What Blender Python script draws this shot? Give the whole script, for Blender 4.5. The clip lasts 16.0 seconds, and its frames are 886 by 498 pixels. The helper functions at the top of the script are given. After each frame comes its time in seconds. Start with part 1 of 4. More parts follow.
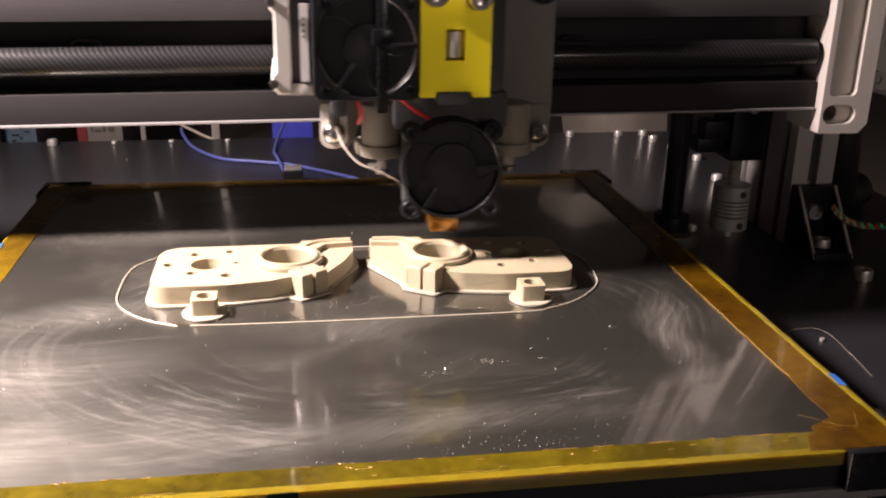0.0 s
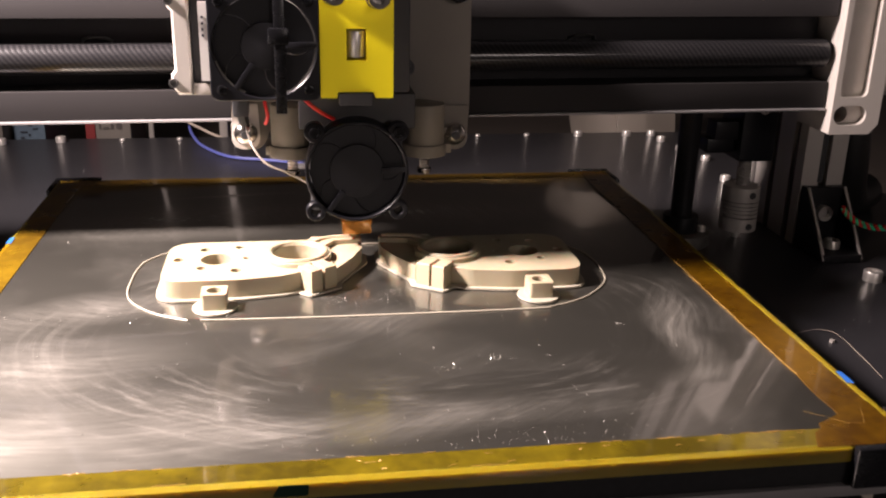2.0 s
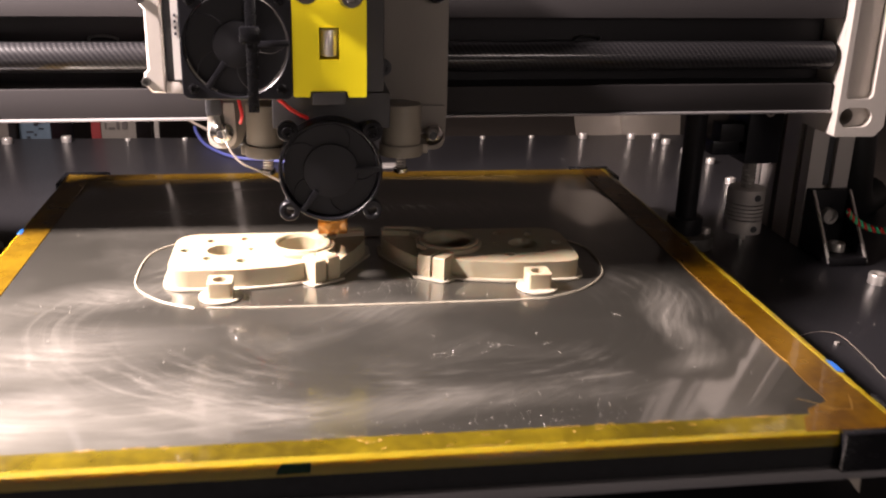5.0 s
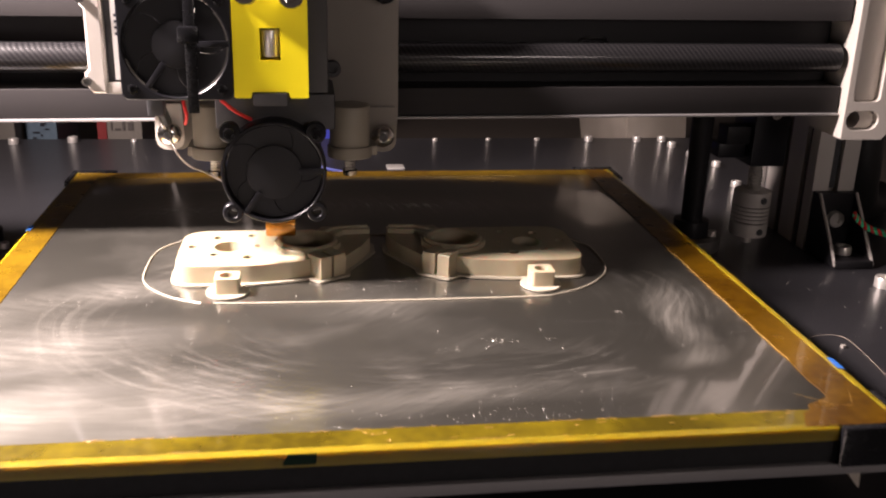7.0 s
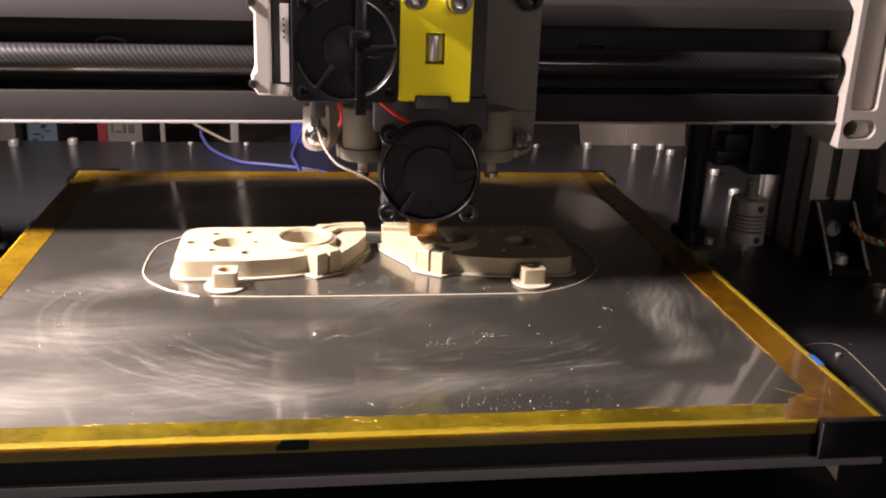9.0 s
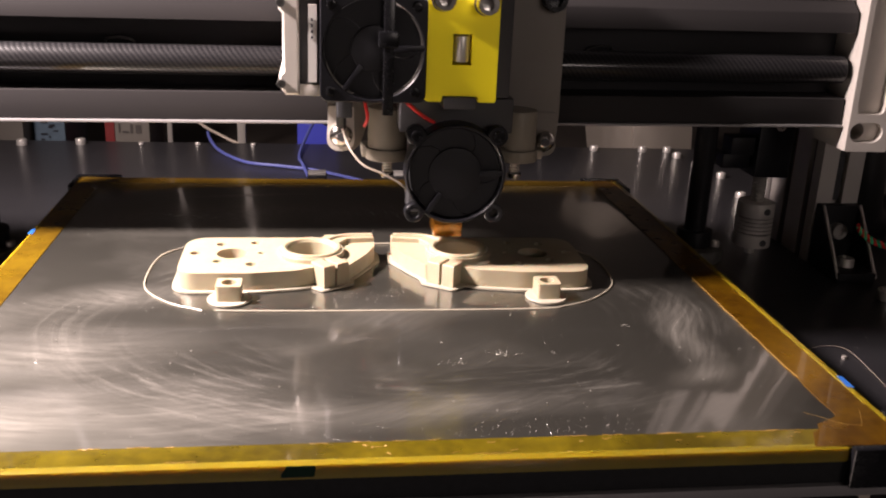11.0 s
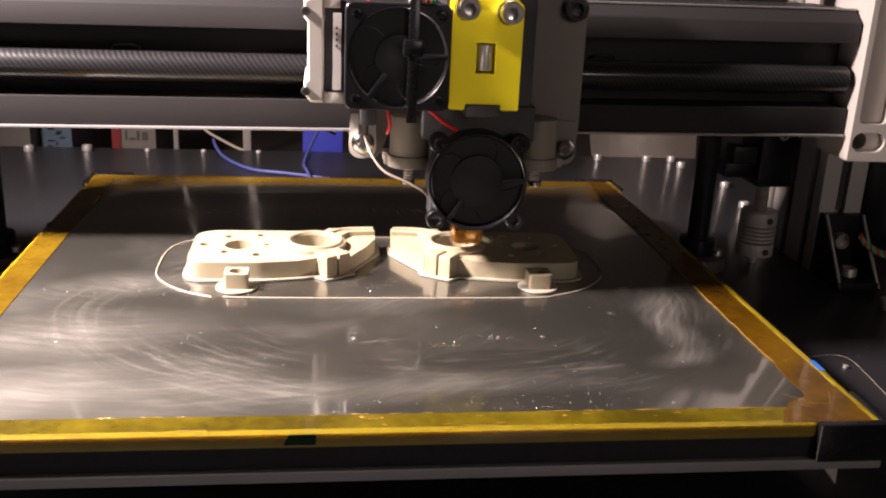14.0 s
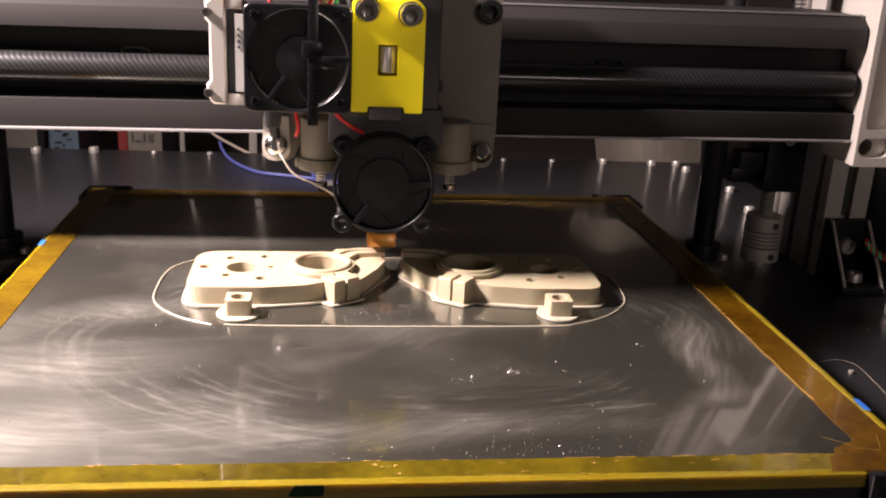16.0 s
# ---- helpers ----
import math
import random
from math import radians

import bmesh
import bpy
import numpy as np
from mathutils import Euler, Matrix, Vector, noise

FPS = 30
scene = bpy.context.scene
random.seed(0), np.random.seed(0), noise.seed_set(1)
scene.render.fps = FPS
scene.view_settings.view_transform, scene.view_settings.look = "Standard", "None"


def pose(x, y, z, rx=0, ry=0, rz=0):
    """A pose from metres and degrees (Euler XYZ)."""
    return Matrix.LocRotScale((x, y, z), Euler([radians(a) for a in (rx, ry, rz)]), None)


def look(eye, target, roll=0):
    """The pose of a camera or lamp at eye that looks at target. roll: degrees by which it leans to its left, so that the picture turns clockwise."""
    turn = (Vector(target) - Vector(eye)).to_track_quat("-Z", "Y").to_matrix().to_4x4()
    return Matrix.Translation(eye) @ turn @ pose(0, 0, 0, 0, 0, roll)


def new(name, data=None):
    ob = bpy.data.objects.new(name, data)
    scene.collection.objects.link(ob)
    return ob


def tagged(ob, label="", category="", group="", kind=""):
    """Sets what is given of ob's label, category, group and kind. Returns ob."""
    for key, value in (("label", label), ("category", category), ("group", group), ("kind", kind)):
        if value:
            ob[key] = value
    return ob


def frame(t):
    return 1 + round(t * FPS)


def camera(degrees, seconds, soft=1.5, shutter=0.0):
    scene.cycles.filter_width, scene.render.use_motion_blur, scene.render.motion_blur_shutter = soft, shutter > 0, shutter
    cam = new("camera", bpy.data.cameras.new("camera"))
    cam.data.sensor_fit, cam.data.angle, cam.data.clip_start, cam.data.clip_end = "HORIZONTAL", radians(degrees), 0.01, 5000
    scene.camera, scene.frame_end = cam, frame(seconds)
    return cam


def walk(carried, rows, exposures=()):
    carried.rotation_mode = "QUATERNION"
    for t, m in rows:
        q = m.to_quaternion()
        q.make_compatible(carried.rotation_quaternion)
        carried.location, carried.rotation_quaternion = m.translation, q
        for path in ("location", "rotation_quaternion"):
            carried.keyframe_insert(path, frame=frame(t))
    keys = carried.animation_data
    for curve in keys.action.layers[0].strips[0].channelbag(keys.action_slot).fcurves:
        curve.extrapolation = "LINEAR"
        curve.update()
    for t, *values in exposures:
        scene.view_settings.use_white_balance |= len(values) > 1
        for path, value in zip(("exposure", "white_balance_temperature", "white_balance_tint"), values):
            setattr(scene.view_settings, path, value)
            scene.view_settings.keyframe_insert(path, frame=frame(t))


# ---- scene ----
cam = camera(49.82, 16.0, soft=2.1, shutter=0.6)
PATH = [  # seconds, eye, yaw, pitch, roll
    (0.0, -0.0223, -0.2144, 0.1432, -9.26, -19.75, 1.11),
    (0.5, -0.0224, -0.2145, 0.1431, -9.09, -19.77, 1.11),
    (1.0, -0.0223, -0.2141, 0.1426, -8.97, -19.83, 1.14),
    (1.5, -0.0229, -0.214, 0.1424, -8.99, -19.81, 1.25),
    (2.0, -0.0241, -0.2139, 0.1425, -8.95, -19.75, 1.35),
    (2.5, -0.0245, -0.2146, 0.1417, -8.89, -19.63, 1.51),
    (3.0, -0.0236, -0.2146, 0.1417, -8.84, -19.6, 1.56),
    (3.5, -0.0236, -0.2144, 0.1416, -8.85, -19.59, 1.61),
    (4.0, -0.0241, -0.2142, 0.1409, -8.78, -19.61, 1.62),
    (6.5, -0.0239, -0.2146, 0.1408, -8.49, -19.36, 1.63),
    (7.0, -0.0249, -0.2145, 0.14, -8.41, -19.35, 1.74),
    (7.5, -0.0241, -0.2152, 0.1397, -8.36, -19.21, 1.82),
    (8.0, -0.0232, -0.2148, 0.1393, -8.33, -19.21, 2.05),
    (8.5, -0.023, -0.2153, 0.1393, -8.36, -19.04, 2.23),
    (9.0, -0.0233, -0.2158, 0.1395, -8.36, -18.96, 2.3),
    (11.5, -0.024, -0.2172, 0.1386, -7.95, -18.65, 2.58),
    (12.0, -0.0234, -0.2177, 0.1387, -7.92, -18.5, 2.65),
    (12.5, -0.0233, -0.2185, 0.1393, -7.82, -18.49, 2.59),
    (13.0, -0.0234, -0.2186, 0.1393, -7.76, -18.39, 2.6),
    (13.5, -0.0234, -0.2188, 0.139, -7.61, -18.37, 2.64),
    (14.0, -0.0229, -0.2191, 0.1387, -7.65, -18.28, 2.71),
    (14.5, -0.0231, -0.2195, 0.1389, -7.59, -18.3, 2.69),
    (15.0, -0.0232, -0.2194, 0.1393, -7.53, -18.28, 2.76),
    (15.5, -0.0235, -0.22, 0.1391, -7.52, -18.21, 2.85),
    (16.0, -0.0246, -0.2202, 0.1391, -7.44, -18.09, 2.92),
]
EXPOSURES = [(0, 0.14), (0.6, 0.18), (1.3, 0.35), (2.5, 0.47), (3.0, 0.67), (3.5, 0.71), (4.0, 0.65), (7.0, 0.66), (7.9, 0.61), (8.5, 0.54), (9.0, 0.26), (12.0, 0.18), (14.5, 0.33), (16, 0.21)]
walk(cam, [(t, pose(x, y, z, 90 + pitch, 0, yaw) @ pose(0, 0, 0, 0, 0, roll)) for t, x, y, z, yaw, pitch, roll in PATH], EXPOSURES)

# ---- world and light ----
world = bpy.data.worlds.new("room")
scene.world = world
world.use_nodes = True
world.node_tree.nodes["Background"].inputs[0].default_value = (1.0, 0.90, 0.85, 1)
world.node_tree.nodes["Background"].inputs[1].default_value = 0.20


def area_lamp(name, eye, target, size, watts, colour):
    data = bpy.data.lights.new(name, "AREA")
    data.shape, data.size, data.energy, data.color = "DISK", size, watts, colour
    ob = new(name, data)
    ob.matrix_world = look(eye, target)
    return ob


desk_lamp_light = area_lamp("desk_lamp_light", (-0.37, 0.112, 0.365), (-0.06, 0.13, 0.0), 0.07, 6.2, (1.0, 0.825, 0.80))
desk_lamp_light.data.spread = radians(115)
# Unseen fill from behind the camera, added to brighten the tower and head.
area_lamp("right_front_fill", (0.36, -1.05, 0.32), (0.10, 0.2, 0.06), 0.25, 1.2, (1.0, 0.84, 0.79))
# Added fill with no real source: lifts the head, beam and print fronts.
area_lamp("low_left_fill", (-0.70, -0.90, -0.24), (0.05, 0.2, 0.08), 0.5, 1.1, (1.0, 0.84, 0.78))

SLOPE = 0.0122      # the gantry leans this much against the bed
BASE_Z = -0.030     # top of the base plate; the bed's glass is at z = 0


# ---- materials ----
def material(name, colour, rough=0.5, metal=0.0, vary=0.15, scale=60.0, bump=0.0, bump_scale=400.0, coat=0.0, coat_rough=0.05, stretch=(1, 1, 1), rough_vary=0.1, specular=0.5):
    m = bpy.data.materials.new(name)
    m.use_nodes = True
    nt = m.node_tree
    n, l = nt.nodes, nt.links
    b = n["Principled BSDF"]
    b.inputs["Metallic"].default_value = metal
    b.inputs["Coat Weight"].default_value = coat
    b.inputs["Coat Roughness"].default_value = coat_rough
    b.inputs["Specular IOR Level"].default_value = specular
    tc, mp = n.new("ShaderNodeTexCoord"), n.new("ShaderNodeMapping")
    mp.inputs["Scale"].default_value = stretch
    l.new(tc.outputs["Object"], mp.inputs["Vector"])
    big, fine = n.new("ShaderNodeTexNoise"), n.new("ShaderNodeTexNoise")
    big.inputs["Scale"].default_value, big.inputs["Detail"].default_value = scale, 5
    fine.inputs["Scale"].default_value, fine.inputs["Detail"].default_value = bump_scale, 3
    l.new(mp.outputs[0], big.inputs["Vector"])
    l.new(mp.outputs[0], fine.inputs["Vector"])
    ramp = n.new("ShaderNodeMix")
    ramp.data_type = "RGBA"
    ramp.inputs["A"].default_value = (*[c * (1 - vary) for c in colour], 1)
    ramp.inputs["B"].default_value = (*[min(1, c * (1 + vary)) for c in colour], 1)
    l.new(big.outputs["Fac"], ramp.inputs["Factor"])
    l.new(ramp.outputs["Result"], b.inputs["Base Color"])
    mr = n.new("ShaderNodeMapRange")
    mr.inputs["To Min"].default_value, mr.inputs["To Max"].default_value = max(0.02, rough - rough_vary), min(1, rough + rough_vary)
    l.new(fine.outputs["Fac"], mr.inputs["Value"])
    l.new(mr.outputs[0], b.inputs["Roughness"])
    if bump:
        bp = n.new("ShaderNodeBump")
        bp.inputs["Strength"].default_value, bp.inputs["Distance"].default_value = bump, 0.0004
        l.new(fine.outputs["Fac"], bp.inputs["Height"])
        l.new(bp.outputs[0], b.inputs["Normal"])
    return m


def layered(m, pitch=0.0005, strength=0.35):
    """Adds the fine level lines of a printed part."""
    n, l = m.node_tree.nodes, m.node_tree.links
    tc, wv, bp = n.new("ShaderNodeTexCoord"), n.new("ShaderNodeTexWave"), n.new("ShaderNodeBump")
    wv.bands_direction = "Z"
    wv.inputs["Scale"].default_value = 0.314 / pitch
    wv.inputs["Distortion"].default_value = 0.6
    bp.inputs["Strength"].default_value, bp.inputs["Distance"].default_value = strength, 0.0002
    l.new(tc.outputs["Object"], wv.inputs["Vector"])
    l.new(wv.outputs["Fac"], bp.inputs["Height"])
    l.new(bp.outputs[0], n["Principled BSDF"].inputs["Normal"])
    return m


PLASTIC_PRINT = layered(material("ivory_print", (0.37, 0.318, 0.215), 0.40, vary=0.12, scale=70), 0.0005, 0.5)
PLASTIC_PRINT.node_tree.nodes["Principled BSDF"].inputs["Subsurface Weight"].default_value = 0.2
PLASTIC_PRINT.node_tree.nodes["Principled BSDF"].inputs["Subsurface Scale"].default_value = 0.002
# Grey for scuffs and the rod flange, and for painted fan glints.
WORN_GLINT_GREY = material("worn_and_glint_grey", (0.08, 0.075, 0.068), 0.5, vary=0.6, scale=300)
BRIM = material("ivory_brim", (0.38, 0.345, 0.27), 0.4, vary=0.15, scale=200)
FLAKE = material("dried_glue", (0.46, 0.44, 0.39), 0.25, 0.3, vary=0.2, scale=400)
YELLOW = layered(material("yellow_print", (1.0, 0.82, 0.006), 0.5, specular=0.4, vary=0.06, scale=50), 0.0004, 0.05)
BLACK_PRINT = layered(material("black_print", (0.028, 0.027, 0.029), 0.45, vary=0.2), 0.0006, 0.4)
BLACK = material("black_plastic", (0.036, 0.036, 0.039), 0.5, vary=0.3, scale=80, bump=0.05)
FAN_PLASTIC = material("fan_plastic", (0.007, 0.007, 0.009), 0.34, vary=0.2, scale=80, bump=0.05, specular=0.28)
BLACK_GLOSS = material("glossy_black_plastic", (0.006, 0.006, 0.007), 0.26, vary=0.2, specular=0.3)
BLADE = material("fan_blade_plastic", (0.008, 0.008, 0.010), 0.5, vary=0.1, specular=0.25)
RUBBER = material("black_foam", (0.008, 0.008, 0.009), 0.85, vary=0.3, scale=200, bump=0.3)
ANODISED = material("black_anodised", (0.014, 0.0135, 0.015), 0.42, 0.2, specular=0.2, vary=0.25, scale=30, stretch=(0.1, 1, 1), bump=0.04)
CARRIER_METAL = material("grey_carrier", (0.26, 0.25, 0.25), 0.5, 0.3, vary=0.2, scale=60, stretch=(0.2, 1, 1), bump=0.1)
BAR_METAL = material("satin_bar", (0.028, 0.0262, 0.0265), 0.5, 0.0, specular=0.05, vary=0.12, scale=40, stretch=(0.03, 1, 4), bump=0.06)
ALU = material("brushed_aluminium", (0.50, 0.465, 0.43), 0.45, 0.2, vary=0.08, scale=60, stretch=(1, 1, 0.1), bump=0.05)
WHITE_ALU = material("blasted_aluminium", (0.54, 0.50, 0.455), 0.5, 0.35, vary=0.05, scale=120, bump=0.08)
CARRIAGE = material("beige_carriage", (0.165, 0.148, 0.127), 0.5, 0.15, vary=0.1, scale=50, bump=0.05)
CREAM = material("cream_plastic", (0.22, 0.195, 0.155), 0.5, vary=0.08, scale=80)
CHROME = material("chrome", (0.82, 0.79, 0.75), 0.17, 1.0, vary=0.05, rough_vary=0.05)
STEEL = material("steel", (0.62, 0.59, 0.55), 0.34, 0.7, vary=0.1, rough_vary=0.08)
BASE_METAL = material("dark_base_plate", (0.024, 0.0235, 0.026), 0.32, 0.15, vary=0.35, scale=14, bump=0.03, bump_scale=900, specular=0.42)
COPPER = material("kapton_wrapped", (0.42, 0.17, 0.015), 0.20, 0.7, vary=0.7, scale=300, coat=1.0, bump=1.0, bump_scale=260)
DARK_STEEL = material("dark_steel", (0.16, 0.155, 0.15), 0.38, 0.9, vary=0.1)
BRASS = material("brass", (0.62, 0.42, 0.14), 0.25, 1.0)
WIRE_BLUE = material("blue_wire", (0.065, 0.078, 0.25), 0.4)
WIRE_RED = material("red_wire", (0.70, 0.03, 0.03), 0.35)
WIRE_GREEN = material("green_wire", (0.04, 0.62, 0.30), 0.35)
WIRE_WHITE = material("clear_wire", (0.34, 0.29, 0.24), 0.3)
WIRE_BLACK = material("black_wire", (0.012, 0.012, 0.012), 0.5)
GREEN_MARK = material("green_ink", (0.003, 0.018, 0.009), 0.6, specular=0.2)
BLUE_TAPE = material("blue_tape", (0.02, 0.11, 0.40), 0.5)
PAPER = material("paper", (0.165, 0.148, 0.127), 0.7, vary=0.06)
SHEET = material("pale_sheet", (0.44, 0.39, 0.33), 0.7, vary=0.1, scale=20)
LABEL = material("label_sticker", (0.55, 0.53, 0.50), 0.5, vary=0.06)
FADED_INK = material("faded_ink", (0.07, 0.06, 0.055), 0.7)
INK = material("dark_ink", (0.02, 0.02, 0.03), 0.6)
CARD_BLUE = material("pale_blue_card", (0.12, 0.17, 0.22), 0.6, vary=0.25, scale=200)
CARD_RED = material("red_card", (0.20, 0.022, 0.022), 0.6)
BIN_BLUE = material("blue_bin_plastic", (0.05, 0.06, 0.42), 0.4)
# Mid grey on purpose: the closed room shell bounces ambient fill.
WALL = material("bounce_wall", (0.34, 0.31, 0.295), 0.8, vary=0.3, scale=3)
TABLE = material("dark_table", (0.04, 0.032, 0.026), 0.5, vary=0.3, scale=8, stretch=(0.2, 2, 1))
WHITE = material("white_plastic", (0.24, 0.222, 0.20), 0.5, vary=0.05)


def carbon_tube():
    m = material("woven_carbon", (0.03, 0.03, 0.032), 0.4, 0.1, coat=0.45, coat_rough=0.12, specular=0.15)
    n, l = m.node_tree.nodes, m.node_tree.links
    b = n["Principled BSDF"]
    tc, mp, wv, bp = n.new("ShaderNodeTexCoord"), n.new("ShaderNodeMapping"), n.new("ShaderNodeTexWave"), n.new("ShaderNodeBump")
    mp.inputs["Rotation"].default_value = (0, radians(38), 0)
    l.new(tc.outputs["Object"], mp.inputs["Vector"])
    l.new(mp.outputs[0], wv.inputs["Vector"])
    wv.inputs["Scale"].default_value = 170
    wv.inputs["Distortion"].default_value = 0.4
    bp.inputs["Strength"].default_value, bp.inputs["Distance"].default_value = 0.25, 0.0002
    l.new(wv.outputs["Fac"], bp.inputs["Height"])
    l.new(bp.outputs[0], b.inputs["Normal"])
    mx = n.new("ShaderNodeMix")
    mx.data_type = "RGBA"
    mx.inputs["A"].default_value, mx.inputs["B"].default_value = (0.008, 0.008, 0.009, 1), (0.024, 0.023, 0.024, 1)
    l.new(wv.outputs["Fac"], mx.inputs["Factor"])
    l.new(mx.outputs["Result"], b.inputs["Base Color"])
    return m


CARBON = carbon_tube()


def bed_glass():
    """Glass over a bare aluminium plate, smeared with dried glue in wide arcs."""
    m = bpy.data.materials.new("smeared_bed_glass")
    m.use_nodes = True
    n, l = m.node_tree.nodes, m.node_tree.links
    b = n["Principled BSDF"]
    tc = n.new("ShaderNodeTexCoord")
    # wide arcs, as a hand wiped them
    mp = n.new("ShaderNodeMapping")
    mp.inputs["Location"].default_value = (0.06, -0.22, 0)
    l.new(tc.outputs["Object"], mp.inputs["Vector"])
    warp = n.new("ShaderNodeTexNoise")
    warp.inputs["Scale"].default_value, warp.inputs["Detail"].default_value = 9, 2
    l.new(tc.outputs["Object"], warp.inputs["Vector"])
    add = n.new("ShaderNodeVectorMath")
    add.operation = "MULTIPLY_ADD"
    add.inputs[1].default_value = (0.035, 0.035, 0)
    l.new(warp.outputs["Color"], add.inputs[0])
    l.new(mp.outputs[0], add.inputs[2])
    polar = n.new("ShaderNodeVectorMath")
    polar.operation = "LENGTH"
    l.new(add.outputs[0], polar.inputs[0])
    comb = n.new("ShaderNodeCombineXYZ")
    l.new(polar.outputs["Value"], comb.inputs[0])
    sep = n.new("ShaderNodeSeparateXYZ")
    l.new(add.outputs[0], sep.inputs[0])
    at = n.new("ShaderNodeMath")
    at.operation = "ARCTAN2"
    l.new(sep.outputs[1], at.inputs[0])
    l.new(sep.outputs[0], at.inputs[1])
    sc = n.new("ShaderNodeMath")
    sc.operation = "MULTIPLY"
    sc.inputs[1].default_value = 0.012
    l.new(at.outputs[0], sc.inputs[0])
    l.new(sc.outputs[0], comb.inputs[1])
    arcs = n.new("ShaderNodeTexNoise")
    arcs.inputs["Scale"].default_value, arcs.inputs["Detail"].default_value, arcs.inputs["Roughness"].default_value = 420, 8, 0.80
    l.new(comb.outputs[0], arcs.inputs["Vector"])
    cloud = n.new("ShaderNodeTexNoise")
    cloud.inputs["Scale"].default_value, cloud.inputs["Detail"].default_value = 16, 4
    l.new(tc.outputs["Object"], cloud.inputs["Vector"])
    patch = n.new("ShaderNodeMapRange")
    patch.inputs["From Min"].default_value, patch.inputs["From Max"].default_value = 0.46, 0.72
    l.new(cloud.outputs["Fac"], patch.inputs["Value"])
    streak = n.new("ShaderNodeMapRange")
    streak.inputs["From Min"].default_value, streak.inputs["From Max"].default_value = 0.40, 0.72
    l.new(arcs.outputs["Fac"], streak.inputs["Value"])
    # Glue zones; those near the back also paint haze over the dark reflection.
    total = None
    for x, y, rx, ry, turn, amount in ((-0.104, 0.074, 0.050, 0.022, 6, 0.42), (-0.095, 0.030, 0.080, 0.022, 0, 0.26), (-0.030, 0.074, 0.044, 0.007, 34, 0.14), (0.113, 0.084, 0.013, 0.044, -10, 0.65), (0.104, 0.052, 0.020, 0.008, 20, 0.5),
                                       (0.010, 0.030, 0.070, 0.012, 2, 0.42), (-0.100, 0.120, 0.034, 0.018, 10, 0.5), (0.030, 0.232, 0.090, 0.026, 0, 0.9), (-0.060, 0.262, 0.040, 0.004, 2, 0.9), (0.0, 0.100, 0.050, 0.012, 4, 0.25), (0.048, 0.052, 0.042, 0.008, 6, -0.6), (0.086, 0.069, 0.024, 0.010, 42, -0.6), (-0.050, 0.062, 0.022, 0.010, 15, -0.5), (-0.08, 0.225, 0.070, 0.030, 0, 0.7)):
        zone, grad = n.new("ShaderNodeMapping"), n.new("ShaderNodeTexGradient")
        zone.vector_type = "TEXTURE"
        zone.inputs["Location"].default_value, zone.inputs["Rotation"].default_value, zone.inputs["Scale"].default_value = (x, y, 0), (0, 0, radians(turn)), (rx, ry, 1)
        wob = n.new("ShaderNodeVectorMath")
        wob.operation = "MULTIPLY_ADD"
        wob.inputs[1].default_value = (0.03, 0.03, 0)
        l.new(warp.outputs["Color"], wob.inputs[0])
        off = n.new("ShaderNodeVectorMath")
        off.inputs[1].default_value = (-0.015, -0.015, 0)
        l.new(tc.outputs["Object"], off.inputs[0])
        l.new(off.outputs[0], wob.inputs[2])
        l.new(wob.outputs[0], zone.inputs["Vector"])
        grad.gradient_type = "SPHERICAL"
        l.new(zone.outputs[0], grad.inputs["Vector"])
        gain = n.new("ShaderNodeMath")
        gain.operation = "MULTIPLY_ADD"
        gain.inputs[1].default_value = amount * 1.5
        l.new(grad.outputs["Fac"], gain.inputs[0])
        if total is None:
            gain.inputs[2].default_value = 0
        else:
            l.new(total, gain.inputs[2])
        total = gain.outputs[0]
    wide = n.new("ShaderNodeMath")
    wide.operation = "MULTIPLY_ADD"
    wide.inputs[1].default_value = 0.40
    l.new(patch.outputs[0], wide.inputs[0])
    l.new(total, wide.inputs[2])
    body = n.new("ShaderNodeMath")
    body.operation = "MULTIPLY_ADD"
    body.inputs[1].default_value, body.inputs[2].default_value = 0.62, 0.32
    l.new(streak.outputs[0], body.inputs[0])
    smear_haze = n.new("ShaderNodeMath")
    smear_haze.operation = "MULTIPLY"
    smear_haze.use_clamp = True
    l.new(wide.outputs[0], smear_haze.inputs[0])
    l.new(body.outputs[0], smear_haze.inputs[1])
    swirl = n.new("ShaderNodeMapping")
    swirl.inputs["Location"].default_value = (-0.030, -0.165, 0)
    swirl.inputs["Scale"].default_value = (1.0, 1.5, 1.0)
    bend = n.new("ShaderNodeVectorMath")
    bend.operation = "MULTIPLY_ADD"
    bend.inputs[1].default_value = (0.030, 0.030, 0)
    l.new(tc.outputs["Object"], swirl.inputs["Vector"])
    l.new(warp.outputs["Color"], bend.inputs[0])
    l.new(swirl.outputs[0], bend.inputs[2])
    far = n.new("ShaderNodeVectorMath")
    far.operation = "LENGTH"
    l.new(bend.outputs[0], far.inputs[0])
    split = n.new("ShaderNodeSeparateXYZ")
    l.new(bend.outputs[0], split.inputs[0])
    side = n.new("ShaderNodeCombineXYZ")
    l.new(far.outputs["Value"], side.inputs[0])
    slow = n.new("ShaderNodeMath")
    slow.operation = "MULTIPLY"
    slow.inputs[1].default_value = 0.14
    l.new(split.outputs[0], slow.inputs[0])
    l.new(slow.outputs[0], side.inputs[1])
    rings = n.new("ShaderNodeTexNoise")
    rings.inputs["Scale"].default_value, rings.inputs["Detail"].default_value, rings.inputs["Roughness"].default_value = 240, 9, 0.80
    l.new(side.outputs[0], rings.inputs["Vector"])
    ring_amount = n.new("ShaderNodeMapRange")
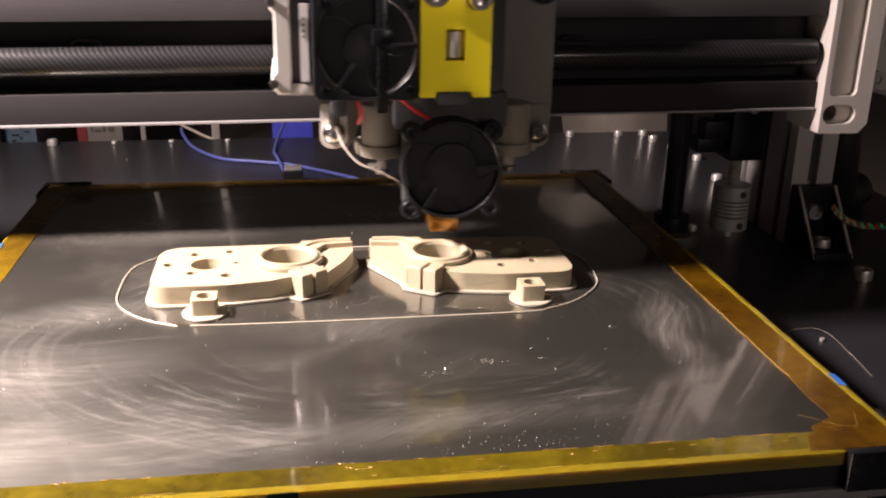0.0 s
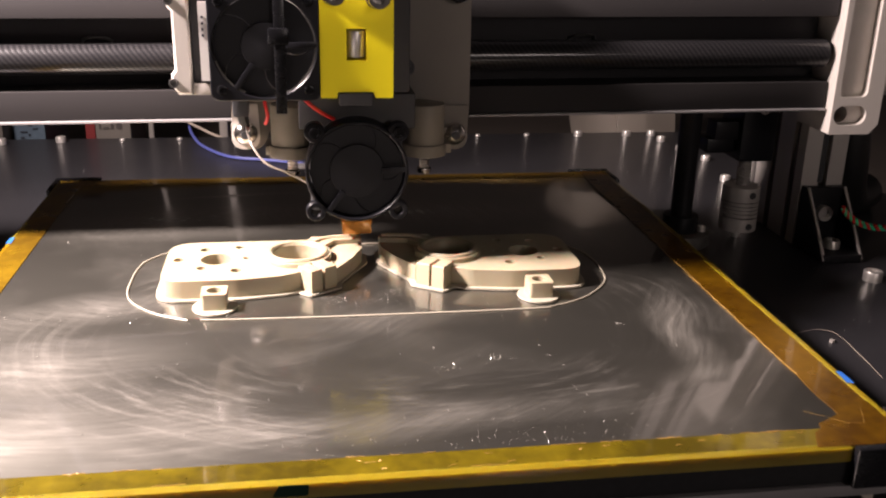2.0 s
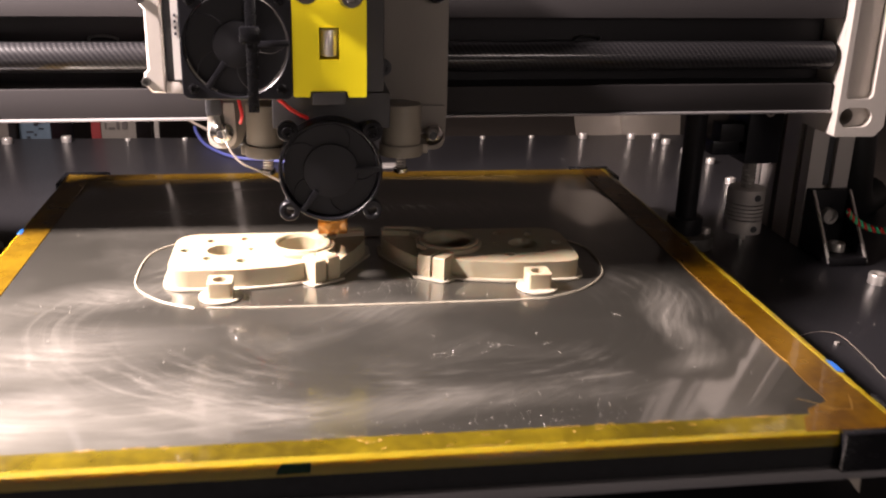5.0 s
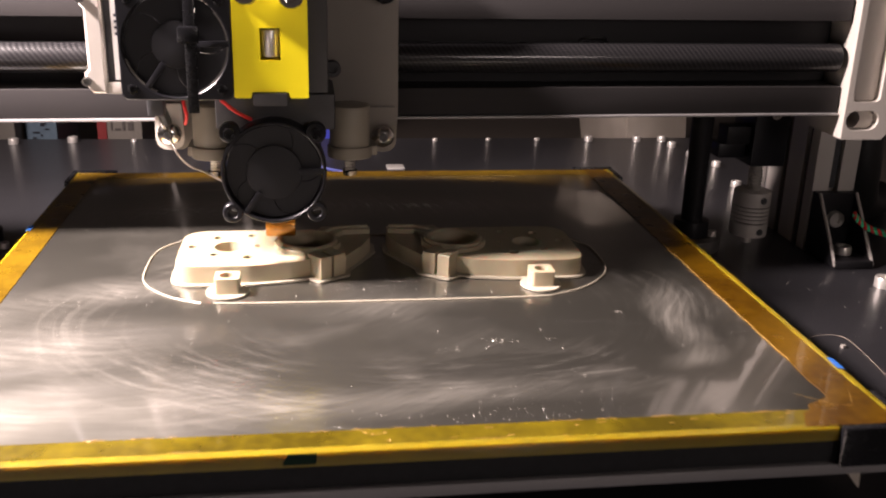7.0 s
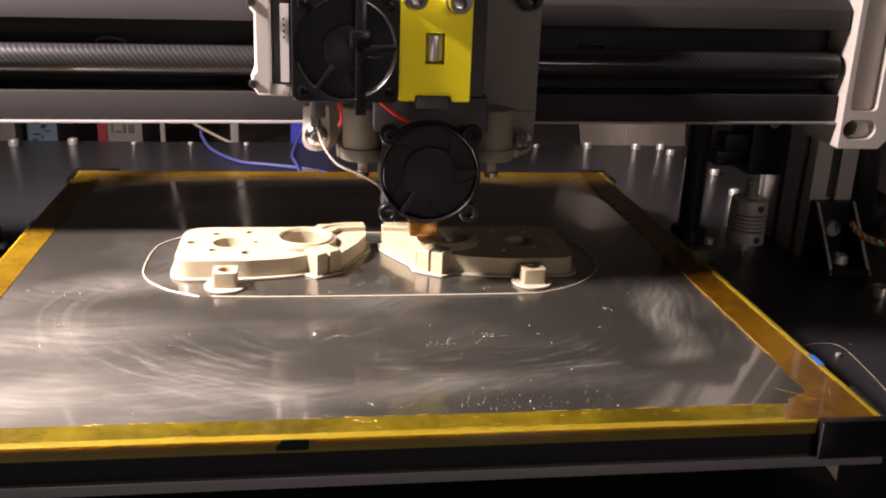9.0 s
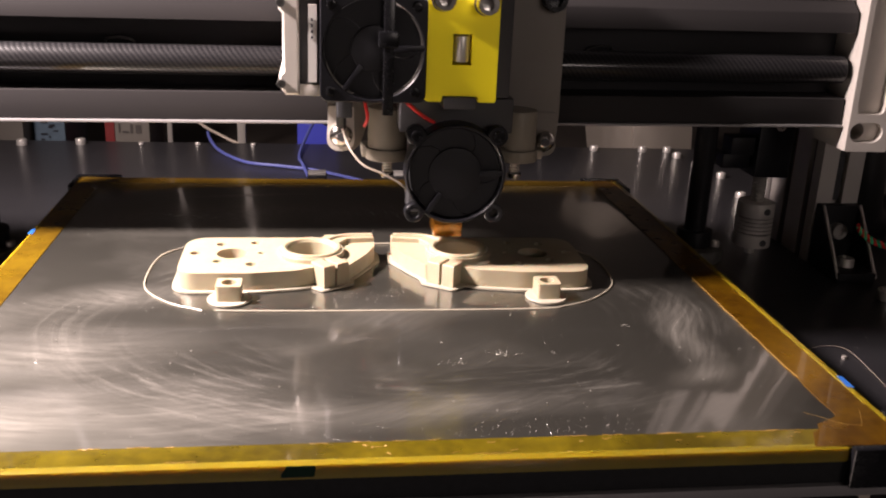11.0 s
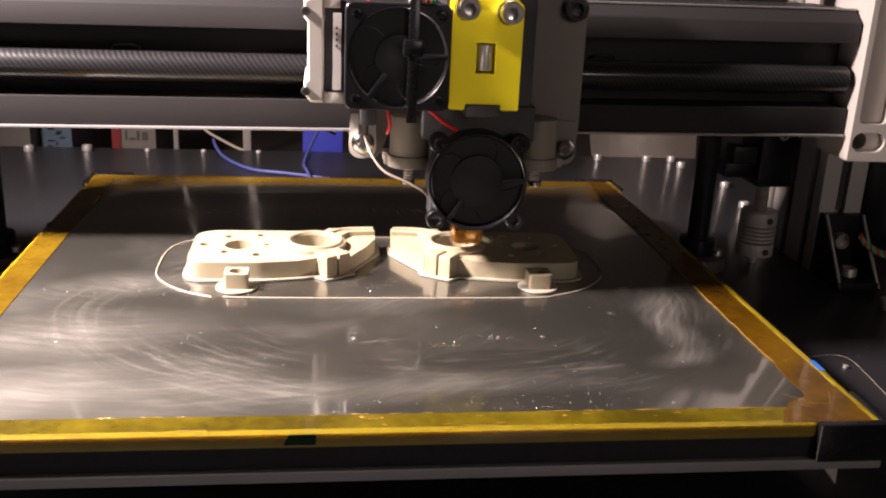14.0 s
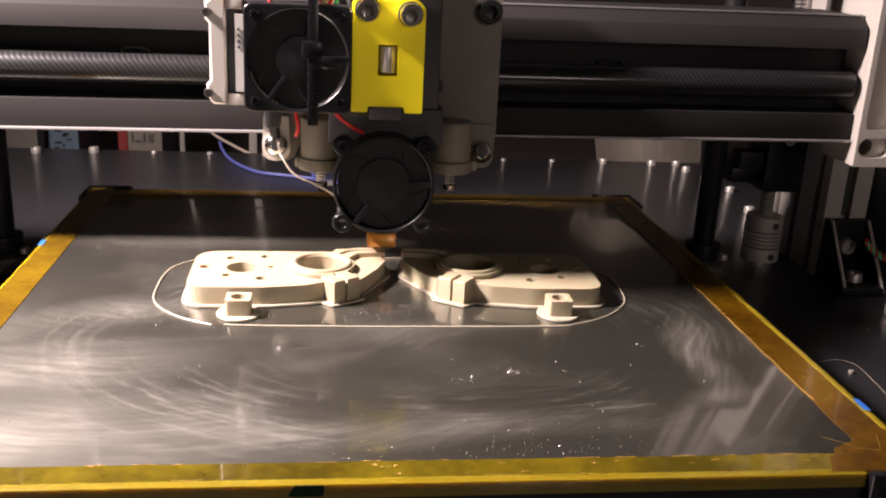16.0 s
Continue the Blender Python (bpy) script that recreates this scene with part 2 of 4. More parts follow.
    ring_amount.inputs["From Min"].default_value, ring_amount.inputs["From Max"].default_value, ring_amount.inputs["To Max"].default_value = 0.50, 0.70, 0.62
    l.new(rings.outputs["Fac"], ring_amount.inputs["Value"])
    reach = n.new("ShaderNodeMapRange")
    reach.inputs["From Min"].default_value, reach.inputs["From Max"].default_value = 0.150, 0.110
    l.new(far.outputs["Value"], reach.inputs["Value"])
    ringed = n.new("ShaderNodeMath")
    ringed.operation = "MULTIPLY"
    l.new(ring_amount.outputs[0], ringed.inputs[0])
    core = n.new("ShaderNodeMapRange")
    core.inputs["From Min"].default_value, core.inputs["From Max"].default_value = 0.055, 0.085
    l.new(far.outputs["Value"], core.inputs["Value"])
    both = n.new("ShaderNodeMath")
    both.operation = "MULTIPLY"
    l.new(reach.outputs[0], both.inputs[0])
    l.new(core.outputs[0], both.inputs[1])
    worn = n.new("ShaderNodeMapRange")
    worn.inputs["From Min"].default_value, worn.inputs["From Max"].default_value = 0.40, 0.60
    l.new(cloud.outputs["Fac"], worn.inputs["Value"])
    uneven = n.new("ShaderNodeMath")
    uneven.operation = "MULTIPLY"
    l.new(both.outputs[0], uneven.inputs[0])
    l.new(worn.outputs[0], uneven.inputs[1])
    l.new(uneven.outputs[0], ringed.inputs[1])
    plain = smear_haze
    smear_haze = n.new("ShaderNodeMath")
    smear_haze.use_clamp = True
    l.new(plain.outputs[0], smear_haze.inputs[0])
    l.new(ringed.outputs[0], smear_haze.inputs[1])
    mx = n.new("ShaderNodeMix")
    mx.data_type = "RGBA"
    mx.inputs["A"].default_value, mx.inputs["B"].default_value = (0.200, 0.193, 0.166, 1), (0.48, 0.457, 0.405, 1)
    l.new(smear_haze.outputs[0], mx.inputs["Factor"])
    l.new(mx.outputs["Result"], b.inputs["Base Color"])
    sheen = n.new("ShaderNodeMapRange")
    sheen.inputs["To Min"].default_value, sheen.inputs["To Max"].default_value = 0.91, 0.60
    l.new(smear_haze.outputs[0], sheen.inputs["Value"])
    l.new(sheen.outputs[0], b.inputs["Metallic"])
    ro = n.new("ShaderNodeMapRange")
    ro.inputs["To Min"].default_value, ro.inputs["To Max"].default_value = 0.33, 0.54
    l.new(smear_haze.outputs[0], ro.inputs["Value"])
    l.new(ro.outputs[0], b.inputs["Roughness"])
    cr = n.new("ShaderNodeMapRange")
    cr.inputs["To Min"].default_value, cr.inputs["To Max"].default_value = 0.055, 0.34
    l.new(smear_haze.outputs[0], cr.inputs["Value"])
    l.new(cr.outputs[0], b.inputs["Coat Roughness"])
    b.inputs["Coat Weight"].default_value = 1.0
    b.inputs["Coat IOR"].default_value = 1.75
    return m


GLASS = bed_glass()


def kapton(name, light, dark, amount=0.5):
    """Clear amber film stuck to metal: mottled where air and glue lie under it."""
    m = material(name, light, 0.30, 0.45, coat=0.4, coat_rough=0.05, bump=0.14, bump_scale=120)
    n, l = m.node_tree.nodes, m.node_tree.links
    tc, broad, fine, curve = n.new("ShaderNodeTexCoord"), n.new("ShaderNodeTexNoise"), n.new("ShaderNodeTexNoise"), n.new("ShaderNodeMapRange")
    broad.inputs["Scale"].default_value, broad.inputs["Detail"].default_value, broad.inputs["Distortion"].default_value = 22, 6, 1.2
    fine.inputs["Scale"].default_value, fine.inputs["Detail"].default_value = 260, 4
    both = n.new("ShaderNodeMath")
    both.operation = "MULTIPLY_ADD"
    both.inputs[1].default_value = 0.45
    l.new(tc.outputs["Object"], broad.inputs["Vector"])
    l.new(tc.outputs["Object"], fine.inputs["Vector"])
    l.new(fine.outputs["Fac"], both.inputs[0])
    l.new(broad.outputs["Fac"], both.inputs[2])
    curve.inputs["From Min"].default_value, curve.inputs["From Max"].default_value = 0.62 - 0.2 * amount, 0.98 - 0.2 * amount
    l.new(both.outputs[0], curve.inputs["Value"])
    mx = n.new("ShaderNodeMix")
    mx.data_type = "RGBA"
    mx.inputs["A"].default_value, mx.inputs["B"].default_value = (*light, 1), (*dark, 1)
    l.new(curve.outputs[0], mx.inputs["Factor"])
    l.new(mx.outputs["Result"], n["Principled BSDF"].inputs["Base Color"])
    return m


TAPE_YELLOW = kapton("yellow_tape", (0.20, 0.148, 0.007), (0.08, 0.058, 0.004), 0.55)
TAPE_AMBER = kapton("amber_tape", (0.185, 0.092, 0.003), (0.075, 0.032, 0.002), 0.5)
TAPE_GOLD = kapton("golden_tape", (0.24, 0.145, 0.008), (0.11, 0.058, 0.005), 0.45)
TAPE_ORANGE = kapton("orange_tape", (0.27, 0.105, 0.004), (0.12, 0.035, 0.003), 0.5)
# Yellow and translucent, to imitate light glowing out of the glass edge.
TAPE_EDGE = material("tape_fold", (0.21, 0.152, 0.008), 0.32, 0.0, vary=0.30, scale=60, coat=0.5)
TAPE_EDGE.node_tree.nodes["Principled BSDF"].inputs["Subsurface Weight"].default_value = 1.0
TAPE_EDGE.node_tree.nodes["Principled BSDF"].inputs["Subsurface Scale"].default_value = 0.005
TAPE_EDGE.node_tree.nodes["Principled BSDF"].inputs["Subsurface Radius"].default_value = (1.0, 0.8, 0.3)
TAPE_RIM = material("tape_rim", (0.42, 0.26, 0.07), 0.35, 0.3, vary=0.5, scale=160)


# ---- mesh tools ----
def bevelled(bm, width, segments=2, angle=40):
    edges = [e for e in bm.edges if len(e.link_faces) == 2 and e.calc_face_angle(0) > radians(angle)]
    if width > 0 and edges:
        bmesh.ops.bevel(bm, geom=edges, offset=width, segments=segments, profile=0.6, affect="EDGES", clamp_overlap=True)
    return bm


def box(x0, x1, y0, y1, z0, z1, bevel=0.0006, bm=None):
    one = bmesh.new()
    bmesh.ops.create_cube(one, size=1)
    for v in one.verts:
        v.co = ((x0 + x1) / 2 + v.co.x * (x1 - x0), (y0 + y1) / 2 + v.co.y * (y1 - y0), (z0 + z1) / 2 + v.co.z * (z1 - z0))
    bevelled(one, bevel)
    return one if bm is None else join(bm, one)


def join(bm, other):
    me = bpy.data.meshes.new("join")
    other.to_mesh(me)
    other.free()
    bm.from_mesh(me)
    bpy.data.meshes.remove(me)
    return bm


def cyl(c, r, length, axis="z", sides=32, r2=None, bevel=0.0, bm=None):
    """A cylinder that starts at c and runs along the axis."""
    one = bmesh.new()
    bmesh.ops.create_cone(one, cap_ends=True, segments=sides, radius1=r, radius2=r if r2 is None else r2, depth=length)
    bmesh.ops.translate(one, verts=one.verts, vec=(0, 0, length / 2))
    bevelled(one, bevel)
    turn = {"z": Matrix(), "x": Matrix.Rotation(radians(90), 4, "Y"), "y": Matrix.Rotation(radians(-90), 4, "X")}[axis]
    bmesh.ops.transform(one, matrix=Matrix.Translation(c) @ turn, verts=one.verts)
    return one if bm is None else join(bm, one)


def slab(outer, holes, z0, z1, bevel=0.0003):
    """A plate of any outline with holes, from lists of (x, y)."""
    bm = bmesh.new()
    for loop in (outer, *holes):
        vs = [bm.verts.new((x, y, z0)) for x, y in loop]
        for a, b in zip(vs, vs[1:] + vs[:1]):
            bm.edges.new((a, b))
    bmesh.ops.triangle_fill(bm, use_beauty=True, use_dissolve=False, edges=bm.edges[:])
    faces = bmesh.ops.extrude_face_region(bm, geom=bm.faces[:])
    bmesh.ops.translate(bm, verts=[v for v in faces["geom"] if isinstance(v, bmesh.types.BMVert)], vec=(0, 0, z1 - z0))
    bmesh.ops.recalc_face_normals(bm, faces=bm.faces)
    if bevel:
        rim = [e for e in bm.edges if len(e.link_faces) == 2 and e.calc_face_angle(0) > radians(60) and abs(e.verts[0].co.z - z1) < 1e-6 and abs(e.verts[1].co.z - z1) < 1e-6]
        bmesh.ops.bevel(bm, geom=rim, offset=bevel, segments=1, affect="EDGES", clamp_overlap=True)
    return bm


def circle(x, y, r, n=28, a0=0.0, a1=360.0):
    full = abs(a1 - a0) >= 360
    return [(x + r * math.cos(radians(a0 + (a1 - a0) * i / (n if full else n - 1))), y + r * math.sin(radians(a0 + (a1 - a0) * i / (n if full else n - 1)))) for i in range(n)]


def rounded(points, radii, n=7):
    """The outline of a polygon with each corner rounded by its radius."""
    out = []
    for i, p in enumerate(points):
        r = radii[i] if isinstance(radii, (list, tuple)) else radii
        p, a, b = Vector(p), Vector(points[i - 1]), Vector(points[(i + 1) % len(points)])
        if r <= 0:
            out.append(tuple(p))
            continue
        u, v = (a - p).normalized(), (b - p).normalized()
        half = u.angle(v) / 2
        d = min(r / math.tan(half), (a - p).length * 0.49, (b - p).length * 0.49)
        p1, p2 = p + u * d, p + v * d
        for k in range(n):
            t = k / (n - 1)
            out.append(tuple((1 - t) ** 2 * p1 + 2 * t * (1 - t) * p + t * t * p2))
    return out


def upright(bm, y):
    """Turns a slab drawn in x and y so that it stands: its x, y become x, z and its top faces the front (-y), from y backwards."""
    for v in bm.verts:
        v.co = (v.co.x, y - v.co.z, v.co.y)
    bmesh.ops.recalc_face_normals(bm, faces=bm.faces)
    return bm


def tube(points, r, sides=8, bm=None):
    """A round cord along smooth points."""
    pts = [Vector(p) for p in points]
    fine = []
    for i in range(len(pts) - 1):
        p0, p1, p2, p3 = pts[max(i - 1, 0)], pts[i], pts[i + 1], pts[min(i + 2, len(pts) - 1)]
        for k in range(6):
            t = k / 6
            fine.append(0.5 * ((2 * p1) + (p2 - p0) * t + (2 * p0 - 5 * p1 + 4 * p2 - p3) * t * t + (3 * p1 - p0 - 3 * p2 + p3) * t ** 3))
    fine.append(pts[-1])
    bm = bm or bmesh.new()
    rings = []
    for i, p in enumerate(fine):
        d = (fine[min(i + 1, len(fine) - 1)] - fine[max(i - 1, 0)]).normalized()
        a = d.cross(Vector((0.3, 0.2, 0.93))).normalized()
        b = d.cross(a)
        rings.append([bm.verts.new(p + r * (math.cos(2 * math.pi * k / sides) * a + math.sin(2 * math.pi * k / sides) * b)) for k in range(sides)])
    for q, w in zip(rings, rings[1:]):
        for k in range(sides):
            bm.faces.new((q[k], q[(k + 1) % sides], w[(k + 1) % sides], w[k]))
    bm.faces.new(rings[0][::-1])
    bm.faces.new(rings[-1])
    return bm


def smooth_by_angle(me, degrees=38):
    me.shade_smooth()
    me.set_sharp_from_angle(angle=radians(degrees))


def part(name, bm, mat, parent=None, label=""):
    bmesh.ops.recalc_face_normals(bm, faces=bm.faces)
    me = bpy.data.meshes.new(name)
    bm.to_mesh(me)
    bm.free()
    me.materials.append(mat)
    smooth_by_angle(me)
    ob = new(name, me)
    if parent is not None:
        ob.parent = parent
    if label:
        tagged(ob, label)
    return ob


def thing(name, label, category, bm=None, mat=None, group="", kind="", at=(0, 0, 0)):
    ob = part(name, bm, mat) if bm is not None else new(name)
    ob.location = at
    return tagged(ob, label, category, group, kind)


def socket_screw(name, c, r, height, axis, mat, parent=None, label=""):
    """A socket-head cap screw whose head starts at c and runs along -y (axis 'front') or up."""
    bm = bmesh.new()
    prof = [(r, 0), (r, height * 0.85), (r * 0.92, height), (r * 0.58, height), (r * 0.55, height * 0.45), (0, height * 0.42)]
    n = 24
    rings = []
    for rr, h in prof:
        if rr == 0:
            rings.append([bm.verts.new((0, 0, h))])
            continue
        hexed = rr < r * 0.6
        ring = []
        for k in range(n):
            a = 2 * math.pi * k / n
            q = rr
            if hexed:
                q = rr * math.cos(math.pi / 6) / math.cos((a % (math.pi / 3)) - math.pi / 6)
            ring.append(bm.verts.new((q * math.cos(a), q * math.sin(a), h)))
        rings.append(ring)
    for q, w in zip(rings, rings[1:]):
        for k in range(n):
            if len(w) == 1:
                bm.faces.new((q[k], q[(k + 1) % n], w[0]))
            else:
                bm.faces.new((q[k], q[(k + 1) % n], w[(k + 1) % n], w[k]))
    bm.faces.new(rings[0][::-1])
    turn = Matrix.Rotation(radians(90), 4, "X") if axis == "front" else Matrix()
    bmesh.ops.transform(bm, matrix=Matrix.Translation(c) @ turn, verts=bm.verts)
    return part(name, bm, mat, parent, label)


# ---- the room ----
def room():
    tagged(part("floor", box(-1.4, 1.4, -1.2, 1.6, -0.82, -0.80, 0), WALL), "room floor paled to bounce fill light", "floor", kind="structure")
    tagged(part("ceiling", box(-1.4, 1.4, -1.2, 1.6, 1.70, 1.72, 0), WALL), "unseen ceiling paled to bounce fill light", "ceiling", kind="structure")
    tagged(part("wall_north", box(-1.4, 1.4, 1.6, 1.65, -0.8, 1.7, 0), WALL), "wall behind the printer, paled to bounce fill light", "wall", kind="structure")
    tagged(part("wall_south", box(-1.4, 1.4, -1.25, -1.2, -0.8, 1.7, 0), WALL), "unseen wall paled to bounce fill light", "wall", kind="structure")
    tagged(part("wall_west", box(-1.45, -1.4, -1.2, 1.6, -0.8, 1.7, 0), WALL), "unseen wall paled to bounce fill light", "wall", kind="structure")
    tagged(part("wall_east", box(1.4, 1.45, -1.2, 1.6, -0.8, 1.7, 0), WALL), "unseen wall paled to bounce fill light", "wall", kind="structure")
    table = thing("workbench", "dark wooden workbench under the printer", "workbench")
    part("top", box(-0.75, 0.75, -0.25, 0.95, -0.11, -0.08, 0.002), TABLE, table)
    for x in (-0.7, 0.7):
        for y in (-0.2, 0.9):
            part("leg", box(x - 0.03, x + 0.03, y - 0.03, y + 0.03, -0.80, -0.11, 0.002), TABLE, table)


room()


# ---- the printer's fixed frame ----
def base_plate():
    p = thing("base_plate", "black glossy metal base plate of the printer", "base plate", kind="structure")
    part("plate", box(-0.36, 0.36, -0.16, 0.531, BASE_Z - 0.008, BASE_Z, 0.001), BASE_METAL, p)
    for x in (-0.34, 0.34):
        for y in (-0.13, 0.50):
            part("foot", cyl((x, y, -0.08), 0.015, 0.042), RUBBER, p)
    return p


base_plate()


def base_screws():
    for x, y, r in ((-0.241, 0.515, 0.0038), (-0.200, 0.520, 0.0038), (-0.156, 0.522, 0.0022), (-0.114, 0.523, 0.0022), (-0.072, 0.523, 0.0022), (0.03, 0.523, 0.0022), (0.075, 0.523, 0.0022), (0.118, 0.523, 0.0022), (0.158, 0.523, 0.0024),
                    (0.200, 0.520, 0.0036), (0.240, 0.518, 0.0036), (0.261, 0.518, 0.0036), (0.262, 0.498, 0.0036), (0.266, 0.468, 0.0034), (0.273, 0.436, 0.0034), (0.264, 0.381, 0.0036), (0.2597, 0.196, 0.0047)):
        s = socket_screw("screw", (0, 0, 0), r, r * (1.1 if r > 0.003 else 0.7), "up", STEEL)
        s.location = (x, y, BASE_Z)
        tagged(s, "shiny steel cap screw in the black base plate", "screw", "screws in the base plate")


base_screws()


def gantry():
    g = thing("x_gantry", "grey metal crossbeam with a woven carbon tube in its channel", "crossbeam")
    x0, x1 = -0.30, 0.2219
    bar = bmesh.new()
    # Both bars reach back to 0.247, unseen, to shade the rear of the bed.
    prof = [(0.200, 0.0966), (0.200, 0.1052), (0.2006, 0.1060), (0.2072, 0.1112), (0.247, 0.1112), (0.247, 0.0966)]
    ends = [[bar.verts.new((x, y, z)) for y, z in prof] for x in (x0, x1)]
    bar.faces.new(ends[0])
    bar.faces.new(ends[1][::-1])
    for i in range(len(prof)):
        bar.faces.new((ends[0][i], ends[0][i - 1], ends[1][i - 1], ends[1][i]))
    part("upper_bar", bar, BAR_METAL, g)
    part("top_edge", box(x0, x1, 0.2060, 0.2080, 0.1108, 0.1117, 0.0002), CARRIER_METAL, g, "pale strip along the top edge")
    part("lower_bar", box(x0, x1, 0.200, 0.247, 0.0545, 0.0668, 0.0006), BAR_METAL, g)
    part("lip", box(x0, x1, 0.1985, 0.204, 0.0533, 0.0544, 0.0003), CARRIER_METAL, g, "pale strip along the lower lip")
    part("web", box(x0, x1, 0.2165, 0.226, 0.0669, 0.0965, 0.0), ANODISED, g)
    part("carbon_tube", cyl((x0, 0.2045, 0.0795), 0.0064, x1 - x0 - 0.002, "x", 40), CARBON, g, "black woven carbon fibre tube")
    for x in (-0.113, -0.006, 0.10):
        part("cable_tie_loop", tube([(x, 0.2160, 0.0852), (x + 0.0015, 0.2125, 0.0868), (x + 0.006, 0.2115, 0.0875), (x + 0.0105, 0.2125, 0.0868), (x + 0.012, 0.2160, 0.0852)], 0.0006), DARK_STEEL, g)
    g.rotation_euler = (0, -math.atan(0.0086), 0)
    g.location = (0, 0, 0.0008)
    return g


gantry()


def end_block():
    """The pale machined block at the end of the crossbeam."""
    b = thing("gantry_end_block", "pale blasted aluminium end block with a slotted hole and recess", "bracket")
    outer = rounded([(0.2222, 0.0455), (0.2425, 0.0455), (0.2466, 0.0500), (0.2466, 0.150), (0.2222, 0.150)], [0.0006, 0.001, 0.001, 0.0006, 0.0006], 4)
    slot = [(x + 0.0006, y) for x, y in circle(0.2345, 0.0545, 0.0046, 14, -90, 90)] + circle(0.2280, 0.0545, 0.0046, 14, 90, 270)
    recess = rounded([(0.2250, 0.0632), (0.2388, 0.0632), (0.2388, 0.130), (0.2250, 0.130)], 0.003, 6)
    part("face", upright(slab(outer, [slot, recess], 0, 0.004, 0.0004), 0.1985), WHITE_ALU, b)
    part("body", upright(slab(outer, [circle(0.2285, 0.0545, 0.0040, 24)], -0.026, 0, 0), 0.1986), WHITE_ALU, b)
    # Black sheet behind the hole paints its inner shade.
    part("hole_shade", box(0.2236, 0.2334, 0.2247, 0.2262, 0.0496, 0.0594, 0), BLACK, b, "black sheet standing for shade in the bolt hole")
    ear = rounded([(0.2500, 0.0660), (0.2530, 0.0635), (0.275, 0.0635), (0.275, 0.150), (0.2500, 0.150)], [0.001, 0.001, 0.001, 0.001, 0.001], 4)
    part("side_plate", upright(slab(ear, [], -0.012, 0, 0.0004), 0.2080), WHITE_ALU, b, "pale side plate with a cap screw")
    part("bridge", box(0.2467, 0.2499, 0.2105, 0.2195, 0.080, 0.149, 0.0004), ANODISED, b)
    for z in (0.0690, 0.105):
        socket_screw("screw", (0.2555, 0.2079, z), 0.0040, 0.003, "front", STEEL, b)
    return b


end_block()


def profile_post(x0, x1, y0, y1, z0, z1):
    """A slotted aluminium profile that stands upright."""
    w, d = 0.0028, 0.006
    pts = []

    def side(a, b, inward):
        a, b, n = Vector(a), Vector(b), Vector(inward)
        length = (b - a).length
        u = (b - a).normalized()
        count = max(1, round(length / 0.022))
        for i in range(count):
            m = a + u * (length * (i + 0.5) / count)
            pts.extend([m - u * w, m - u * w + n * 0.002, m - u * w * 1.9 + n * 0.002, m - u * w * 1.2 + n * d, m + u * w * 1.2 + n * d, m + u * w * 1.9 + n * 0.002, m + u * w + n * 0.002, m + u * w])

    pts.append(Vector((x0, y0)))
    side((x0, y0), (x1, y0), (0, 1))
    pts.append(Vector((x1, y0)))
    side((x1, y0), (x1, y1), (-1, 0))
    pts.append(Vector((x1, y1)))
    side((x1, y1), (x0, y1), (0, -1))
    pts.append(Vector((x0, y1)))
    side((x0, y1), (x0, y0), (1, 0))
    return slab([tuple(p) for p in pts], [], z0, z1, 0)


